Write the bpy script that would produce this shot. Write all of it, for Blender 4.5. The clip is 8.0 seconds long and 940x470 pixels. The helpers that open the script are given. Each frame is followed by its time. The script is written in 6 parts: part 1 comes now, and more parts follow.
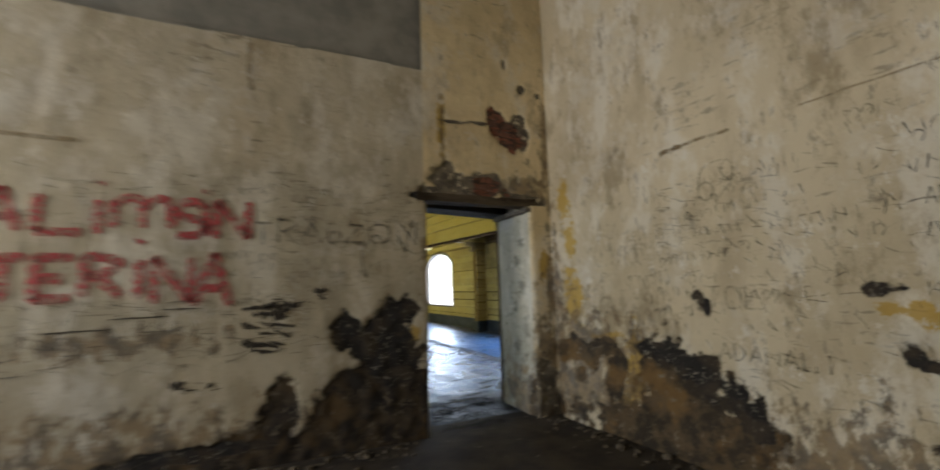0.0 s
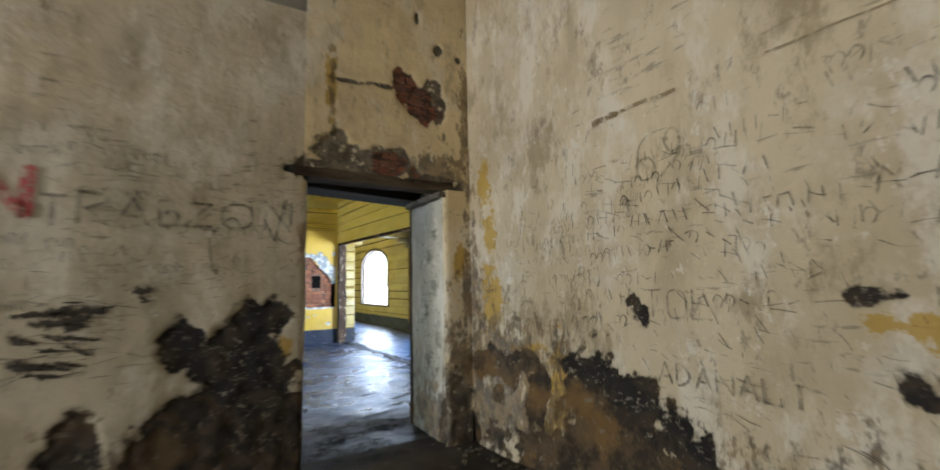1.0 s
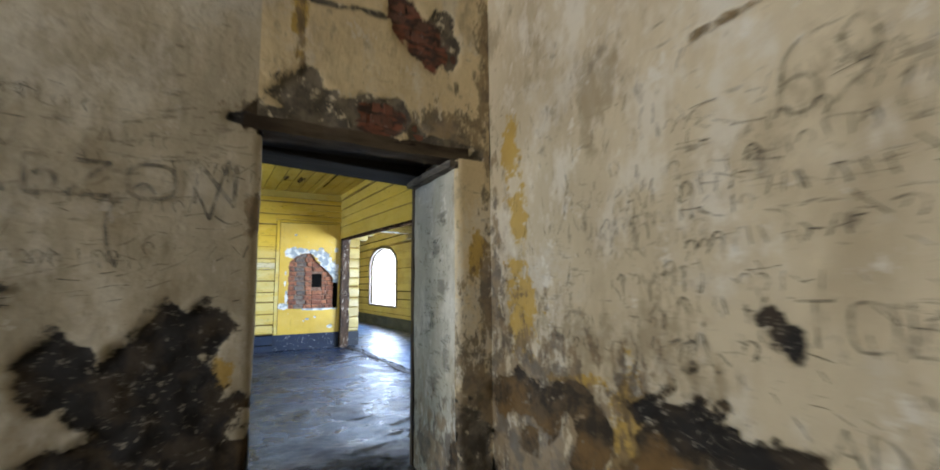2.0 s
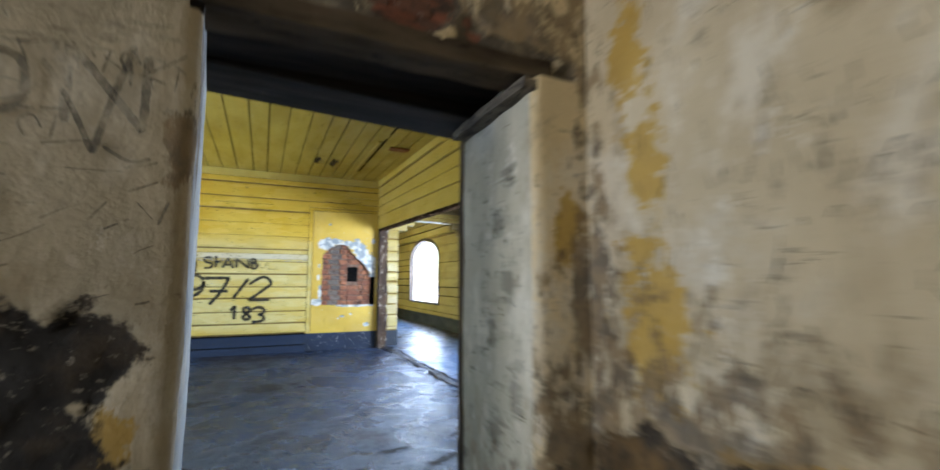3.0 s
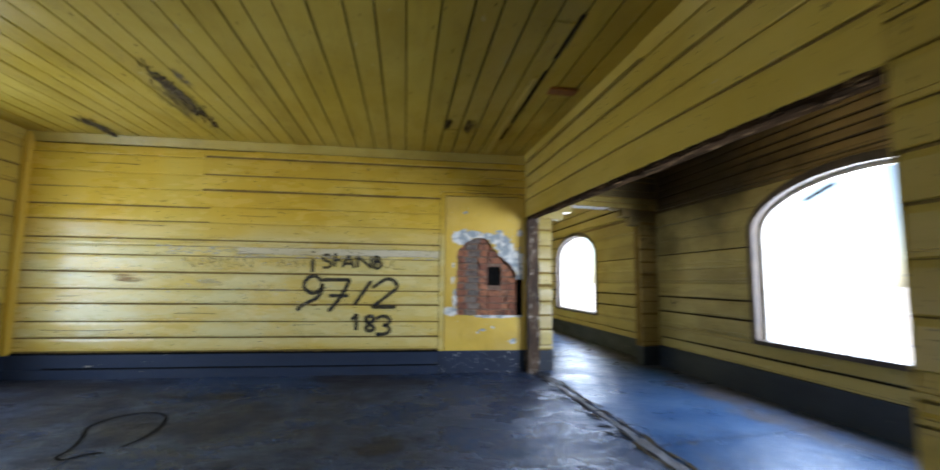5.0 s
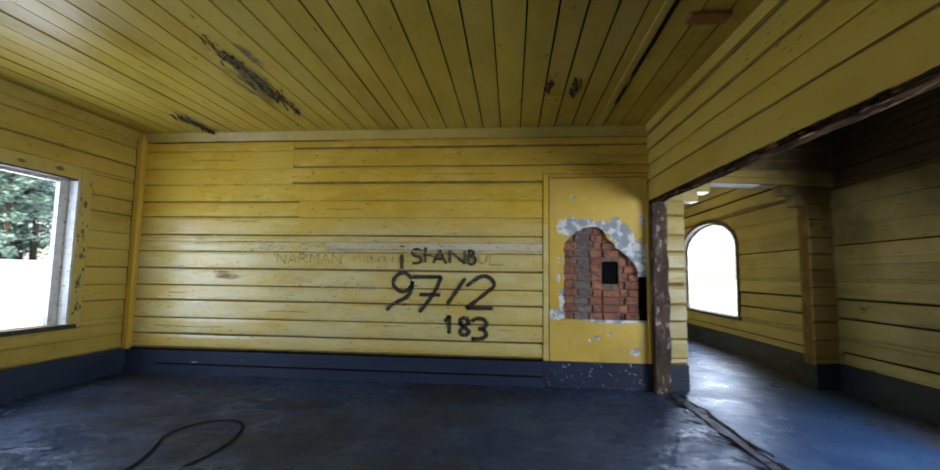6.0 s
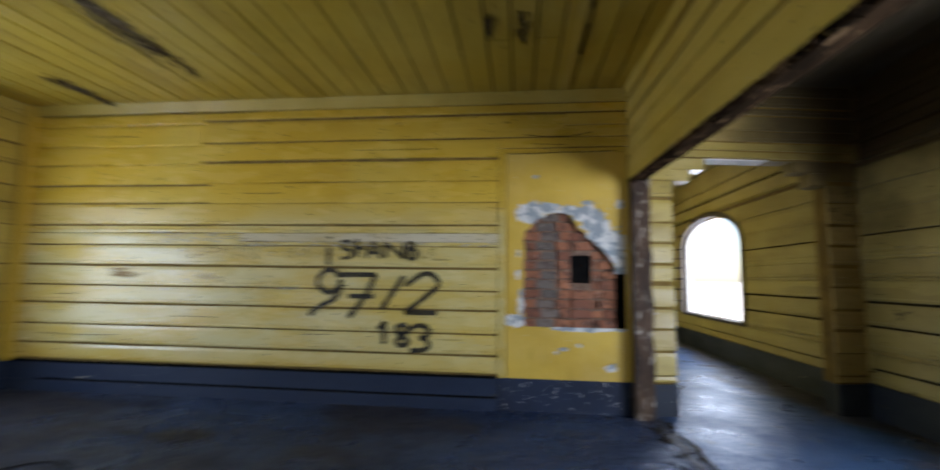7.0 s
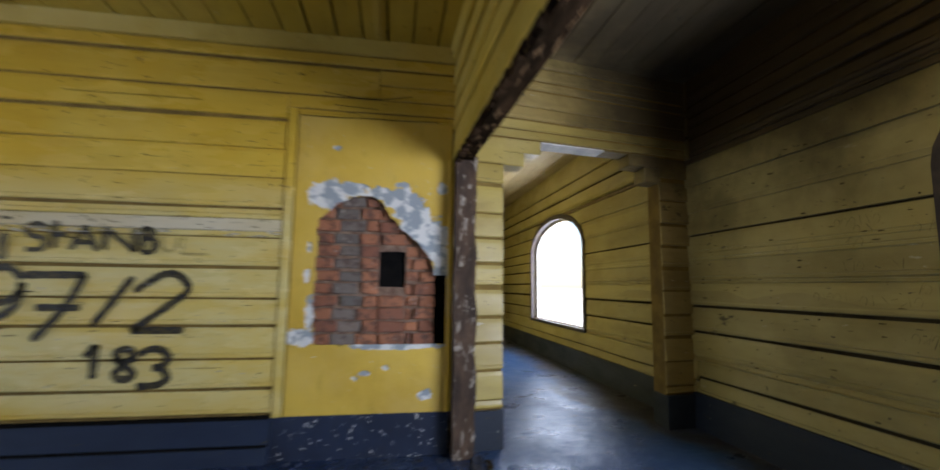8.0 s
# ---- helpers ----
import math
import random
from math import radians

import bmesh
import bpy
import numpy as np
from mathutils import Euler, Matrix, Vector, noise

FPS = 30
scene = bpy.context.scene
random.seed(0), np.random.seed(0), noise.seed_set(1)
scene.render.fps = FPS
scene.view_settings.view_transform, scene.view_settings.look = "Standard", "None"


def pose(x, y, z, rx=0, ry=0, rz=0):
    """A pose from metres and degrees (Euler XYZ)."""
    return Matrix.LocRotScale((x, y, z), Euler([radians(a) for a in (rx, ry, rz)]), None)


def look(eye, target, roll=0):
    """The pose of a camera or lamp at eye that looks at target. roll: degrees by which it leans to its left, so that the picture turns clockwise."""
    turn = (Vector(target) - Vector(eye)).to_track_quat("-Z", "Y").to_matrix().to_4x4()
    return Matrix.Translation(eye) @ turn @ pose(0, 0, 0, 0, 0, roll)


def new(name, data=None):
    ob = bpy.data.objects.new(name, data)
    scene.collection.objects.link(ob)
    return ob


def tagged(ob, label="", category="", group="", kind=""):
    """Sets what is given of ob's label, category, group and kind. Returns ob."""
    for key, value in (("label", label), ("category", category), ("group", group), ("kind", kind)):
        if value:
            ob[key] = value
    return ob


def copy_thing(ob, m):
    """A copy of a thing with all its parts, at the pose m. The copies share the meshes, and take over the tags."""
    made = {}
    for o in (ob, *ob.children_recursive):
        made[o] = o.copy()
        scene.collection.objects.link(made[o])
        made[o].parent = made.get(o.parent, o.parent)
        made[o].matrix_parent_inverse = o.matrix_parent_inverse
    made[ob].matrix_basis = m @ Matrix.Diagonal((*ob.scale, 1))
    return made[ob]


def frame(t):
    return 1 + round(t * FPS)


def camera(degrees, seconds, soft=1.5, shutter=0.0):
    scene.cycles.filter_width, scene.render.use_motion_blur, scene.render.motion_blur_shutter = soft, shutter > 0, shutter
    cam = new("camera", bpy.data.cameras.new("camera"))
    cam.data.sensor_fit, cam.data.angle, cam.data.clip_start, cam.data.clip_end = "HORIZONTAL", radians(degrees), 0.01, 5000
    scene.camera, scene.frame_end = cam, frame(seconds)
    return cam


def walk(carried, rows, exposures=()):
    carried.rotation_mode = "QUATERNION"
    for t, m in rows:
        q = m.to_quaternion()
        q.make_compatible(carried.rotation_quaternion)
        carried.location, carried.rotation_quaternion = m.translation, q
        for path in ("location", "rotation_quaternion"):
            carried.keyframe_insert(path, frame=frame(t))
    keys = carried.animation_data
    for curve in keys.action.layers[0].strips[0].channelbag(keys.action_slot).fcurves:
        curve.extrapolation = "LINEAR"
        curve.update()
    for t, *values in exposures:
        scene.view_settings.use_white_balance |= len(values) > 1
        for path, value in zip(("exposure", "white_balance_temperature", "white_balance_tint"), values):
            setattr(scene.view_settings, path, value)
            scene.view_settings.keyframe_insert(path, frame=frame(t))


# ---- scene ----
cam = camera(92.4, 8.0, soft=1.6, shutter=0.85)
PATH = [
    (0, (-0.07, -0.475, 1.268), (0.779, 1.322, 1.495), -1.7),
    (0.5, (0.319, -0.255, 1.263), (1.308, 1.469, 1.483), -1.5),
    (1, (0.623, 0.045, 1.27), (1.665, 1.738, 1.486), -1.2),
    (1.2, (0.68, 0.213, 1.293), (1.762, 1.881, 1.507), -1.0),
    (2.3, (1.252, 1.193, 1.269), (2.203, 2.939, 1.483), -0.2),
    (2.5, (1.331, 1.401, 1.267), (2.265, 3.157, 1.475), -0.1),
    (2.7, (1.401, 1.599, 1.267), (2.314, 3.367, 1.474), 0.0),
    (3, (1.477, 1.901, 1.269), (2.305, 3.71, 1.472), 0.2),
    (3.5, (1.529, 2.499, 1.293), (2.214, 4.367, 1.497), 0.1),
    (4, (1.641, 3.128, 1.31), (2.261, 5.019, 1.509), 0.7),
    (4.2, (1.668, 3.333, 1.307), (2.203, 5.249, 1.512), 0.7),
    (4.5, (1.691, 3.615, 1.3), (2.143, 5.553, 1.506), 0.7),
    (4.8, (1.717, 3.913, 1.297), (2.081, 5.868, 1.511), 0.7),
    (5, (1.73, 4.106, 1.297), (2.009, 6.076, 1.504), 0.7),
    (5.2, (1.734, 4.283, 1.31), (1.87, 6.268, 1.514), 0.7),
    (6.3, (1.969, 5.345, 1.331), (1.711, 7.32, 1.505), 0.8),
    (6.5, (2.096, 5.566, 1.313), (1.789, 7.534, 1.497), 0.8),
    (6.8, (2.298, 5.907, 1.291), (1.976, 7.872, 1.475), 0.8),
    (7, (2.43, 6.13, 1.28), (2.213, 8.109, 1.472), 0.8),
    (7.2, (2.557, 6.342, 1.265), (2.516, 8.332, 1.462), 0.7),
    (7.5, (2.744, 6.647, 1.25), (2.891, 8.63, 1.46), 0.5),
    (7.8, (2.932, 6.949, 1.252), (3.198, 8.918, 1.477), 0.6),
    (8, (3.059, 7.15, 1.255), (3.387, 9.109, 1.484), 0.7),
]
EXPOSURES = ((0.0, 1.95, 6500, 10), (0.5, 2.25, 6500, 10), (1.0, 2.3, 6400, 10), (2.5, 2.25, 6250, 10), (3.5, 2.22, 6150, 10), (4.0, 2.1, 6400, 10),
             (4.5, 1.84, 6550, 11), (5.2, 1.28, 6600, 13), (6.5, 1.04, 6650, 15), (8.0, 1.06, 6750, 18))
walk(cam, [(t, look(eye, target, roll)) for t, eye, target, roll in PATH], EXPOSURES)

# ---- sky, sun, lamps in the window openings, one added fill lamp, exposure ----
world = bpy.data.worlds.new("world")
scene.world = world
world.use_nodes = True
wn = world.node_tree
sky = wn.nodes.new("ShaderNodeTexSky")
sky.sky_type, sky.sun_disc = "NISHITA", False
sky.sun_elevation, sky.sun_rotation = radians(50), radians(180)
wn.links.new(sky.outputs["Color"], wn.nodes["Background"].inputs["Color"])
wn.nodes["Background"].inputs["Strength"].default_value = 0.15


def sun_lamp(elevation, azimuth, strength):
    ob = new("sun", bpy.data.lights.new("sun", "SUN"))
    ob.data.energy, ob.data.angle, ob.data.color = strength, radians(0.5), (1.0, 0.95, 0.87)
    ob.rotation_euler = (radians(90 - elevation), 0, radians(180 - azimuth))
    return ob


def area_lamp(name, eye, target, wide, high, watts, colour):
    ob = new(name, bpy.data.lights.new(name, "AREA"))
    ob.data.shape, ob.data.size, ob.data.size_y, ob.data.energy, ob.data.color = "RECTANGLE", wide, high, watts, colour
    ob.matrix_world = look(eye, target)
    return ob


sun_lamp(50, 180, 5.0)
DAY = (0.67, 0.80, 1.0)
area_lamp("window_light", (6.12, 14.75, 1.55), (0, 14.75, 1.55), 2.9, 2.2, 140, DAY)
area_lamp("window_light", (6.12, 7.7, 1.55), (0, 7.7, 1.55), 2.9, 2.2, 180, DAY)
area_lamp("window_light", (-3.48, 8.6, 1.55), (0, 8.6, 1.55), 2.2, 1.6, 36, (0.55, 0.73, 1.0))
# unseen fill lamp, added in an assumed opening of the south wall
area_lamp("window_light", (-2.5, 4.06, 1.35), (-2.5, 9, 1.35), 1.3, 1.9, 9, DAY)
area_lamp("window_light", (-6.15, 1.3, 1.95), (0, 1.3, 1.95), 2.0, 1.7, 60, (1.0, 0.975, 0.925))


# ---- materials ----
def mat(name, rough=0.8, metal=0.0):
    m = bpy.data.materials.new(name)
    m.use_nodes = True
    b = m.node_tree.nodes["Principled BSDF"]
    b.inputs["Roughness"].default_value, b.inputs["Metallic"].default_value = rough, metal
    return m, m.node_tree, b


class Net:
    """Short ways to build a node tree."""

    def __init__(self, tree):
        self.t = tree
        self.pos = self.add("ShaderNodeTexCoord").outputs["Object"]
        self.geo = self.add("ShaderNodeNewGeometry").outputs["Position"]

    def add(self, kind):
        return self.t.nodes.new(kind)

    def link(self, a, b):
        if hasattr(a, "node"):
            self.t.links.new(a, b)
        else:
            b.default_value = a

    def noise(self, scale, stretch=(1, 1, 1), detail=4.0, rough=0.6, warp=0.0):
        m = self.add("ShaderNodeMapping")
        m.inputs["Scale"].default_value = stretch
        self.link(self.geo, m.inputs["Vector"])
        n = self.add("ShaderNodeTexNoise")
        for key, v in (("Scale", scale), ("Detail", detail), ("Roughness", rough), ("Distortion", warp)):
            n.inputs[key].default_value = v
        self.link(m.outputs["Vector"], n.inputs["Vector"])
        return n.outputs["Fac"]

    def step(self, v, lo, hi, a=0.0, b=1.0):
        r = self.add("ShaderNodeMapRange")
        r.interpolation_type = "SMOOTHSTEP"
        self.link(v, r.inputs[0])
        for i, x in enumerate((lo, hi, a, b)):
            r.inputs[i + 1].default_value = x
        return r.outputs[0]

    def mix(self, f, a, b, how="MIX"):
        n = self.add("ShaderNodeMix")
        n.data_type, n.blend_type = "RGBA", how
        for v, i in ((f, 0), (a, 6), (b, 7)):
            self.link((*v, 1) if isinstance(v, tuple) else v, n.inputs[i])
        return n.outputs[2]

    def math(self, how, a, b=0.0):
        n = self.add("ShaderNodeMath")
        n.operation = how
        self.link(a, n.inputs[0])
        self.link(b, n.inputs[1])
        return n.outputs[0]

    def attr(self, name):
        n = self.add("ShaderNodeAttribute")
        n.attribute_name = name
        return n.outputs["Fac"]

    def random(self):
        return self.add("ShaderNodeObjectInfo").outputs["Random"]

    def island(self):
        return self.add("ShaderNodeNewGeometry").outputs["Random Per Island"]

    def bump(self, b, height, strength, distance=0.01):
        n = self.add("ShaderNodeBump")
        n.inputs["Strength"].default_value, n.inputs["Distance"].default_value = strength, distance
        self.link(height, n.inputs["Height"])
        self.link(n.outputs["Normal"], b.inputs["Normal"])


def painted_boards(name, base, dark, pale, along, rough=0.36, grime=0.5, island=False, soot_shade=None, rubbed=None):
    """Old gloss paint on planks: tone by plank, soft blotches, drips of dirt, chips. along: the planks' axis 0, 1 or 2; rubbed: heights between which it is worn pale."""
    m, tree, b = mat(name, rough)
    n = Net(tree)
    run = [7.0, 7.0, 7.0]
    run[along] = 0.5
    slack = tuple(0.4 if i == along else 1.3 for i in range(3))
    tone = n.island() if island else n.random()
    c = n.mix(n.step(tone, 0, 1, 0.0, 0.5 if island or soot_shade else 0.3), base, dark)
    c = n.mix(n.step(n.noise(0.8, detail=8, rough=0.6), 0.40, 0.70, 0.0, 0.65), c, pale)
    c = n.mix(n.step(n.noise(1.7, slack, 8, 0.62), 0.48, 0.74, 0.0, 0.7), c, dark)
    c = n.mix(n.step(n.noise(2.2, tuple(run), 5), 0.52, 0.80, 0.0, 0.30), c, dark)
    if rubbed:
        at = n.add("ShaderNodeSeparateXYZ")
        n.link(n.geo, at.inputs[0])
        band = n.math("MULTIPLY", n.step(at.outputs["Z"], rubbed[0], rubbed[0] + 0.5), n.step(at.outputs["Z"], rubbed[1], rubbed[1] - 0.5))
        worn = n.math("MULTIPLY", band, n.step(n.noise(2.6, slack, 9, 0.7), 0.36, 0.62, 0.30, 0.95))
        c = n.mix(worn, c, rubbed[2])
    spots = n.math("ADD", n.noise(11, slack, 8, 0.72), n.math("MULTIPLY", n.math("SUBTRACT", n.noise(1.1, detail=4), 0.5), 0.30))
    c = n.mix(n.step(spots, 0.645, 0.71, 0.0, grime), c, tuple(0.28 * v for v in dark))
    chips = n.step(n.noise(16, tuple(0.25 if i == along else 1.0 for i in range(3)), 6, 0.7), 0.675, 0.69)
    c = n.mix(n.math("MULTIPLY", chips, 0.7), c, (0.50, 0.45, 0.32))
    nicks = n.step(n.noise(38, tuple(0.35 if i == along else 1.0 for i in range(3)), 4, 0.6), 0.665, 0.70)
    c = n.mix(n.math("MULTIPLY", nicks, 0.85), c, (0.06, 0.045, 0.02))
    slits = n.step(n.noise(13, tuple(0.10 if i == along else 3.2 for i in range(3)), 5, 0.65), 0.685, 0.715)
    c = n.mix(n.math("MULTIPLY", slits, 0.8), c, (0.07, 0.05, 0.02))
    if soot_shade:
        # soot round a point, with the shade of the upper corner painted into it
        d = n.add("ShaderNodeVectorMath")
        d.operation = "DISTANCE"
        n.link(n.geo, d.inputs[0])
        d.inputs[1].default_value = soot_shade[:3]
        far = n.math("ADD", n.math("DIVIDE", d.outputs["Value"], soot_shade[3]), n.math("MULTIPLY", n.noise(1.6, detail=6), 0.9))
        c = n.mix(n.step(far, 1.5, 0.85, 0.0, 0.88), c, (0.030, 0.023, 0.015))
    n.link(c, b.inputs["Base Color"])
    b.inputs["Specular IOR Level"].default_value = 0.36
    n.link(n.step(n.noise(4, slack, 5), 0.3, 0.8, rough - 0.08, rough + 0.22), b.inputs["Roughness"])
    n.bump(b, n.math("ADD", n.noise(6, slack, 6, 0.6), n.math("MULTIPLY", n.noise(10, tuple(run), 5), 0.35)), 0.25, 0.012)
    return m


def old_plaster(name, base, grey, grime, rough=0.85, dashes=0.6, mortar=((0.032, 0.023, 0.014), (0.11, 0.075, 0.038), (0.20, 0.115, 0.036), (0.20, 0.165, 0.115)), mottle=0.5):
    """Whitewashed plaster with smears and hairlines; the attributes bare, soot and ochre say where the coats are gone."""
    m, tree, b = mat(name, rough)
    n = Net(tree)
    c = n.mix(n.step(n.noise(0.8, detail=6), 0.35, 0.7), base, grey)
    c = n.mix(n.step(n.noise(2.6, (1, 1, 0.4), 8, 0.68), 0.46, 0.72, 0.0, 0.6), c, grime)
    c = n.mix(n.step(n.noise(1.1, (1, 1, 0.35), 7, 0.65), 0.52, 0.78, 0.0, 0.5), c, (0.42, 0.31, 0.17))
    c = n.mix(n.step(n.noise(7.0, (1, 1, 0.2), 4), 0.56, 0.8, 0.0, 0.35), c, (0.40, 0.31, 0.17))
    c = n.mix(n.step(n.noise(5.0, (0.6, 0.6, 5.0), 5, 0.7), 0.64, 0.74, 0.0, 0.40), c, (0.14, 0.125, 0.10))
    nicks = n.math("ADD", n.noise(11.0, (0.45, 0.45, 2.6), 7, 0.68), n.math("MULTIPLY", n.math("SUBTRACT", n.noise(1.3, detail=3), 0.5), 0.35))
    c = n.mix(n.step(nicks, 0.635, 0.69, 0.0, dashes), c, (0.12, 0.10, 0.075))
    c = n.mix(n.step(n.noise(1.7, detail=7, rough=0.7), 0.52, 0.66, 0.0, 0.6), c, (0.66, 0.635, 0.56))
    c = n.mix(n.step(n.noise(30, (1, 1, 1), 4, 0.6), 0.68, 0.74, 0.0, 0.55), c, (0.16, 0.13, 0.09))
    c = n.mix(n.step(n.noise(2.3, (1, 1, 0.55), 9, 0.72), 0.50, 0.60, 0.0, mottle), c, (0.74, 0.70, 0.60))
    c = n.mix(n.step(n.noise(3.1, (1, 1, 0.5), 9, 0.74), 0.53, 0.64, 0.0, mottle), c, (0.30, 0.235, 0.14))
    c = n.mix(n.step(n.noise(8.5, (1, 1, 0.6), 8, 0.72), 0.58, 0.66, 0.0, mottle), c, (0.24, 0.20, 0.145))
    c = n.mix(n.step(n.noise(6.0, (1, 1, 0.8), 8, 0.75), 0.60, 0.64, 0.0, mottle), c, (0.74, 0.71, 0.63))
    edge = n.math("SUBTRACT", n.noise(11, detail=10, rough=0.72), 0.5)
    och = n.math("ADD", n.attr("ochre"), n.math("MULTIPLY", edge, 2.1))
    c = n.mix(n.step(och, 0.47, 0.62, 0.0, 0.85), c, n.mix(n.noise(9), (0.55, 0.345, 0.035), (0.37, 0.235, 0.045)))
    stain = n.math("ADD", n.attr("stain"), n.math("MULTIPLY", n.math("SUBTRACT", n.noise(13, (1, 1, 0.5), 10, 0.76), 0.5), 3.2))
    c = n.mix(n.step(stain, 0.45, 0.75, 0.0, 0.8), c, n.mix(n.step(n.noise(8, detail=6), 0.4, 0.6), (0.24, 0.165, 0.085), (0.075, 0.055, 0.04)))
    bare = n.math("ADD", n.attr("bare"), n.math("MULTIPLY", edge, 0.75))
    under = n.mix(n.step(n.noise(7, detail=6, rough=0.7), 0.42, 0.60), mortar[0], mortar[1])
    under = n.mix(n.step(n.noise(3.1, detail=6), 0.5, 0.66, 0.0, 0.75), under, mortar[2])
    under = n.mix(n.step(n.noise(15, detail=6, rough=0.7), 0.58, 0.64), under, mortar[3])
    c = n.mix(n.step(bare, 0.42, 0.50), c, under)
    soot = n.math("ADD", n.attr("soot"), n.math("MULTIPLY", edge, 0.75))
    black = n.mix(n.step(n.noise(24, (1, 1, 1.6), 7, 0.7), 0.57, 0.64), n.mix(n.step(n.noise(6, detail=6), 0.45, 0.6), (0.013, 0.011, 0.010), (0.045, 0.032, 0.02)), (0.20, 0.175, 0.14))
    c = n.mix(n.step(soot, 0.42, 0.52), c, black)
    brick = n.math("ADD", n.attr("brick"), n.math("MULTIPLY", edge, 0.8))
    c = n.mix(n.step(brick, 0.45, 0.55), c, n.mix(n.step(n.noise(9, (1, 1, 3.5), 5), 0.42, 0.6), (0.05, 0.03, 0.022), (0.22, 0.075, 0.04)))
    n.link(c, b.inputs["Base Color"])
    h = n.math("ADD", n.math("MULTIPLY", n.noise(6, detail=8, rough=0.65), 1.0), n.math("MULTIPLY", n.step(bare, 0.42, 0.5), -0.6))
    n.bump(b, n.math("ADD", h, n.math("MULTIPLY", n.step(soot, 0.4, 0.55), -0.3)), 0.55, 0.03)
    return m


def plain(name, a, bb, scale=8.0, rough=0.8, stretch=(1, 1, 1), metal=0.0, bump=0.3, specks=None, chip=0.59):
    m, tree, b = mat(name, rough, metal)
    n = Net(tree)
    c = n.mix(n.step(n.noise(scale, stretch, 6), 0.35, 0.68), a, bb)
    if specks:
        c = n.mix(n.step(n.noise(scale * 2.2, stretch, 6, 0.7), chip, chip + 0.05), c, specks)
    n.link(c, b.inputs["Base Color"])
    n.bump(b, n.noise(scale * 2.5, stretch, 6), bump, 0.01)
    return m


def worn_mark(name, a, bb, scale, low, high, rough=0.8):
    """Paint or pencil rubbed half away."""
    m, tree, b = mat(name, rough)
    n = Net(tree)
    n.link(n.mix(n.noise(scale), a, bb), b.inputs["Base Color"])
    n.link(n.step(n.noise(scale * 1.5, (1, 1, 1), 6, 0.7), 0.36, 0.66, low, high), b.inputs["Alpha"])
    return m


def stain_material(name, a, bb, scale, stretch, gain):
    """A stain that frays out to its rim by the attribute fade."""
    m, tree, b = mat(name, 0.85)
    n = Net(tree)
    n.link(n.mix(n.noise(scale * 2.5, stretch, 6, 0.7), a, bb), b.inputs["Base Color"])
    body = n.math("ADD", n.attr("fade"), n.math("MULTIPLY", n.math("SUBTRACT", n.noise(scale, stretch, 9, 0.76), 0.5), 3.0))
    n.link(n.step(body, 0.42, 0.80, 0.0, gain), b.inputs["Alpha"])
    return m


def floor_material():
    """Blue-grey concrete, polished in patches, under matt brown dirt."""
    m, tree, b = mat("worn_concrete", 0.5)
    n = Net(tree)
    c = n.mix(n.step(n.noise(0.9, detail=8, rough=0.62), 0.36, 0.66), (0.015, 0.029, 0.074), (0.036, 0.058, 0.120))
    at = n.add("ShaderNodeSeparateXYZ")
    n.link(n.geo, at.inputs[0])
    trodden = n.step(at.outputs["X"], 0.8, 2.7, 0.02, -0.13)
    walked = n.step(at.outputs["Y"], 4.0, 5.0, 0.20, 0.0)
    dirt = n.step(n.math("ADD", n.noise(0.55, detail=9, rough=0.62), n.math("ADD", trodden, walked)), 0.40, 0.60)
    c = n.mix(n.math("MULTIPLY", dirt, 0.85), c, n.mix(n.noise(6, detail=8, rough=0.7), (0.024, 0.021, 0.022), (0.052, 0.046, 0.048)))
    c = n.mix(n.step(n.noise(4.0, detail=8, rough=0.72), 0.56, 0.68, 0.0, 0.6), c, (0.020, 0.017, 0.016))
    c = n.mix(n.step(n.noise(20, detail=5), 0.66, 0.72, 0.0, 0.35), c, (0.12, 0.11, 0.10))
    n.link(c, b.inputs["Base Color"])
    b.inputs["Specular Tint"].default_value = (0.45, 0.70, 1.0, 1.0)
    n.link(n.step(dirt, 0.0, 1.0, 0.55, 0.16), b.inputs["Specular IOR Level"])
    worn = n.step(n.noise(1.5, detail=8, rough=0.68), 0.36, 0.66, 0.10, 0.42)
    n.link(n.math("ADD", worn, n.math("MULTIPLY", dirt, 0.26)), b.inputs["Roughness"])
    flake = n.step(n.noise(2.3, (0.8, 1.3, 1.0), 10, 0.70), 0.47, 0.53)
    h = n.math("ADD", n.noise(3.5, detail=9, rough=0.62), n.math("MULTIPLY", n.noise(12, detail=6), 0.3))
    scales = n.step(n.noise(6.5, (1.0, 1.4, 1.0), 8, 0.66), 0.50, 0.55, 0.0, 0.10)
    n.bump(b, n.math("ADD", h, n.math("ADD", scales, n.math("MULTIPLY", flake, 0.22))), 0.9, 0.05)
    return m


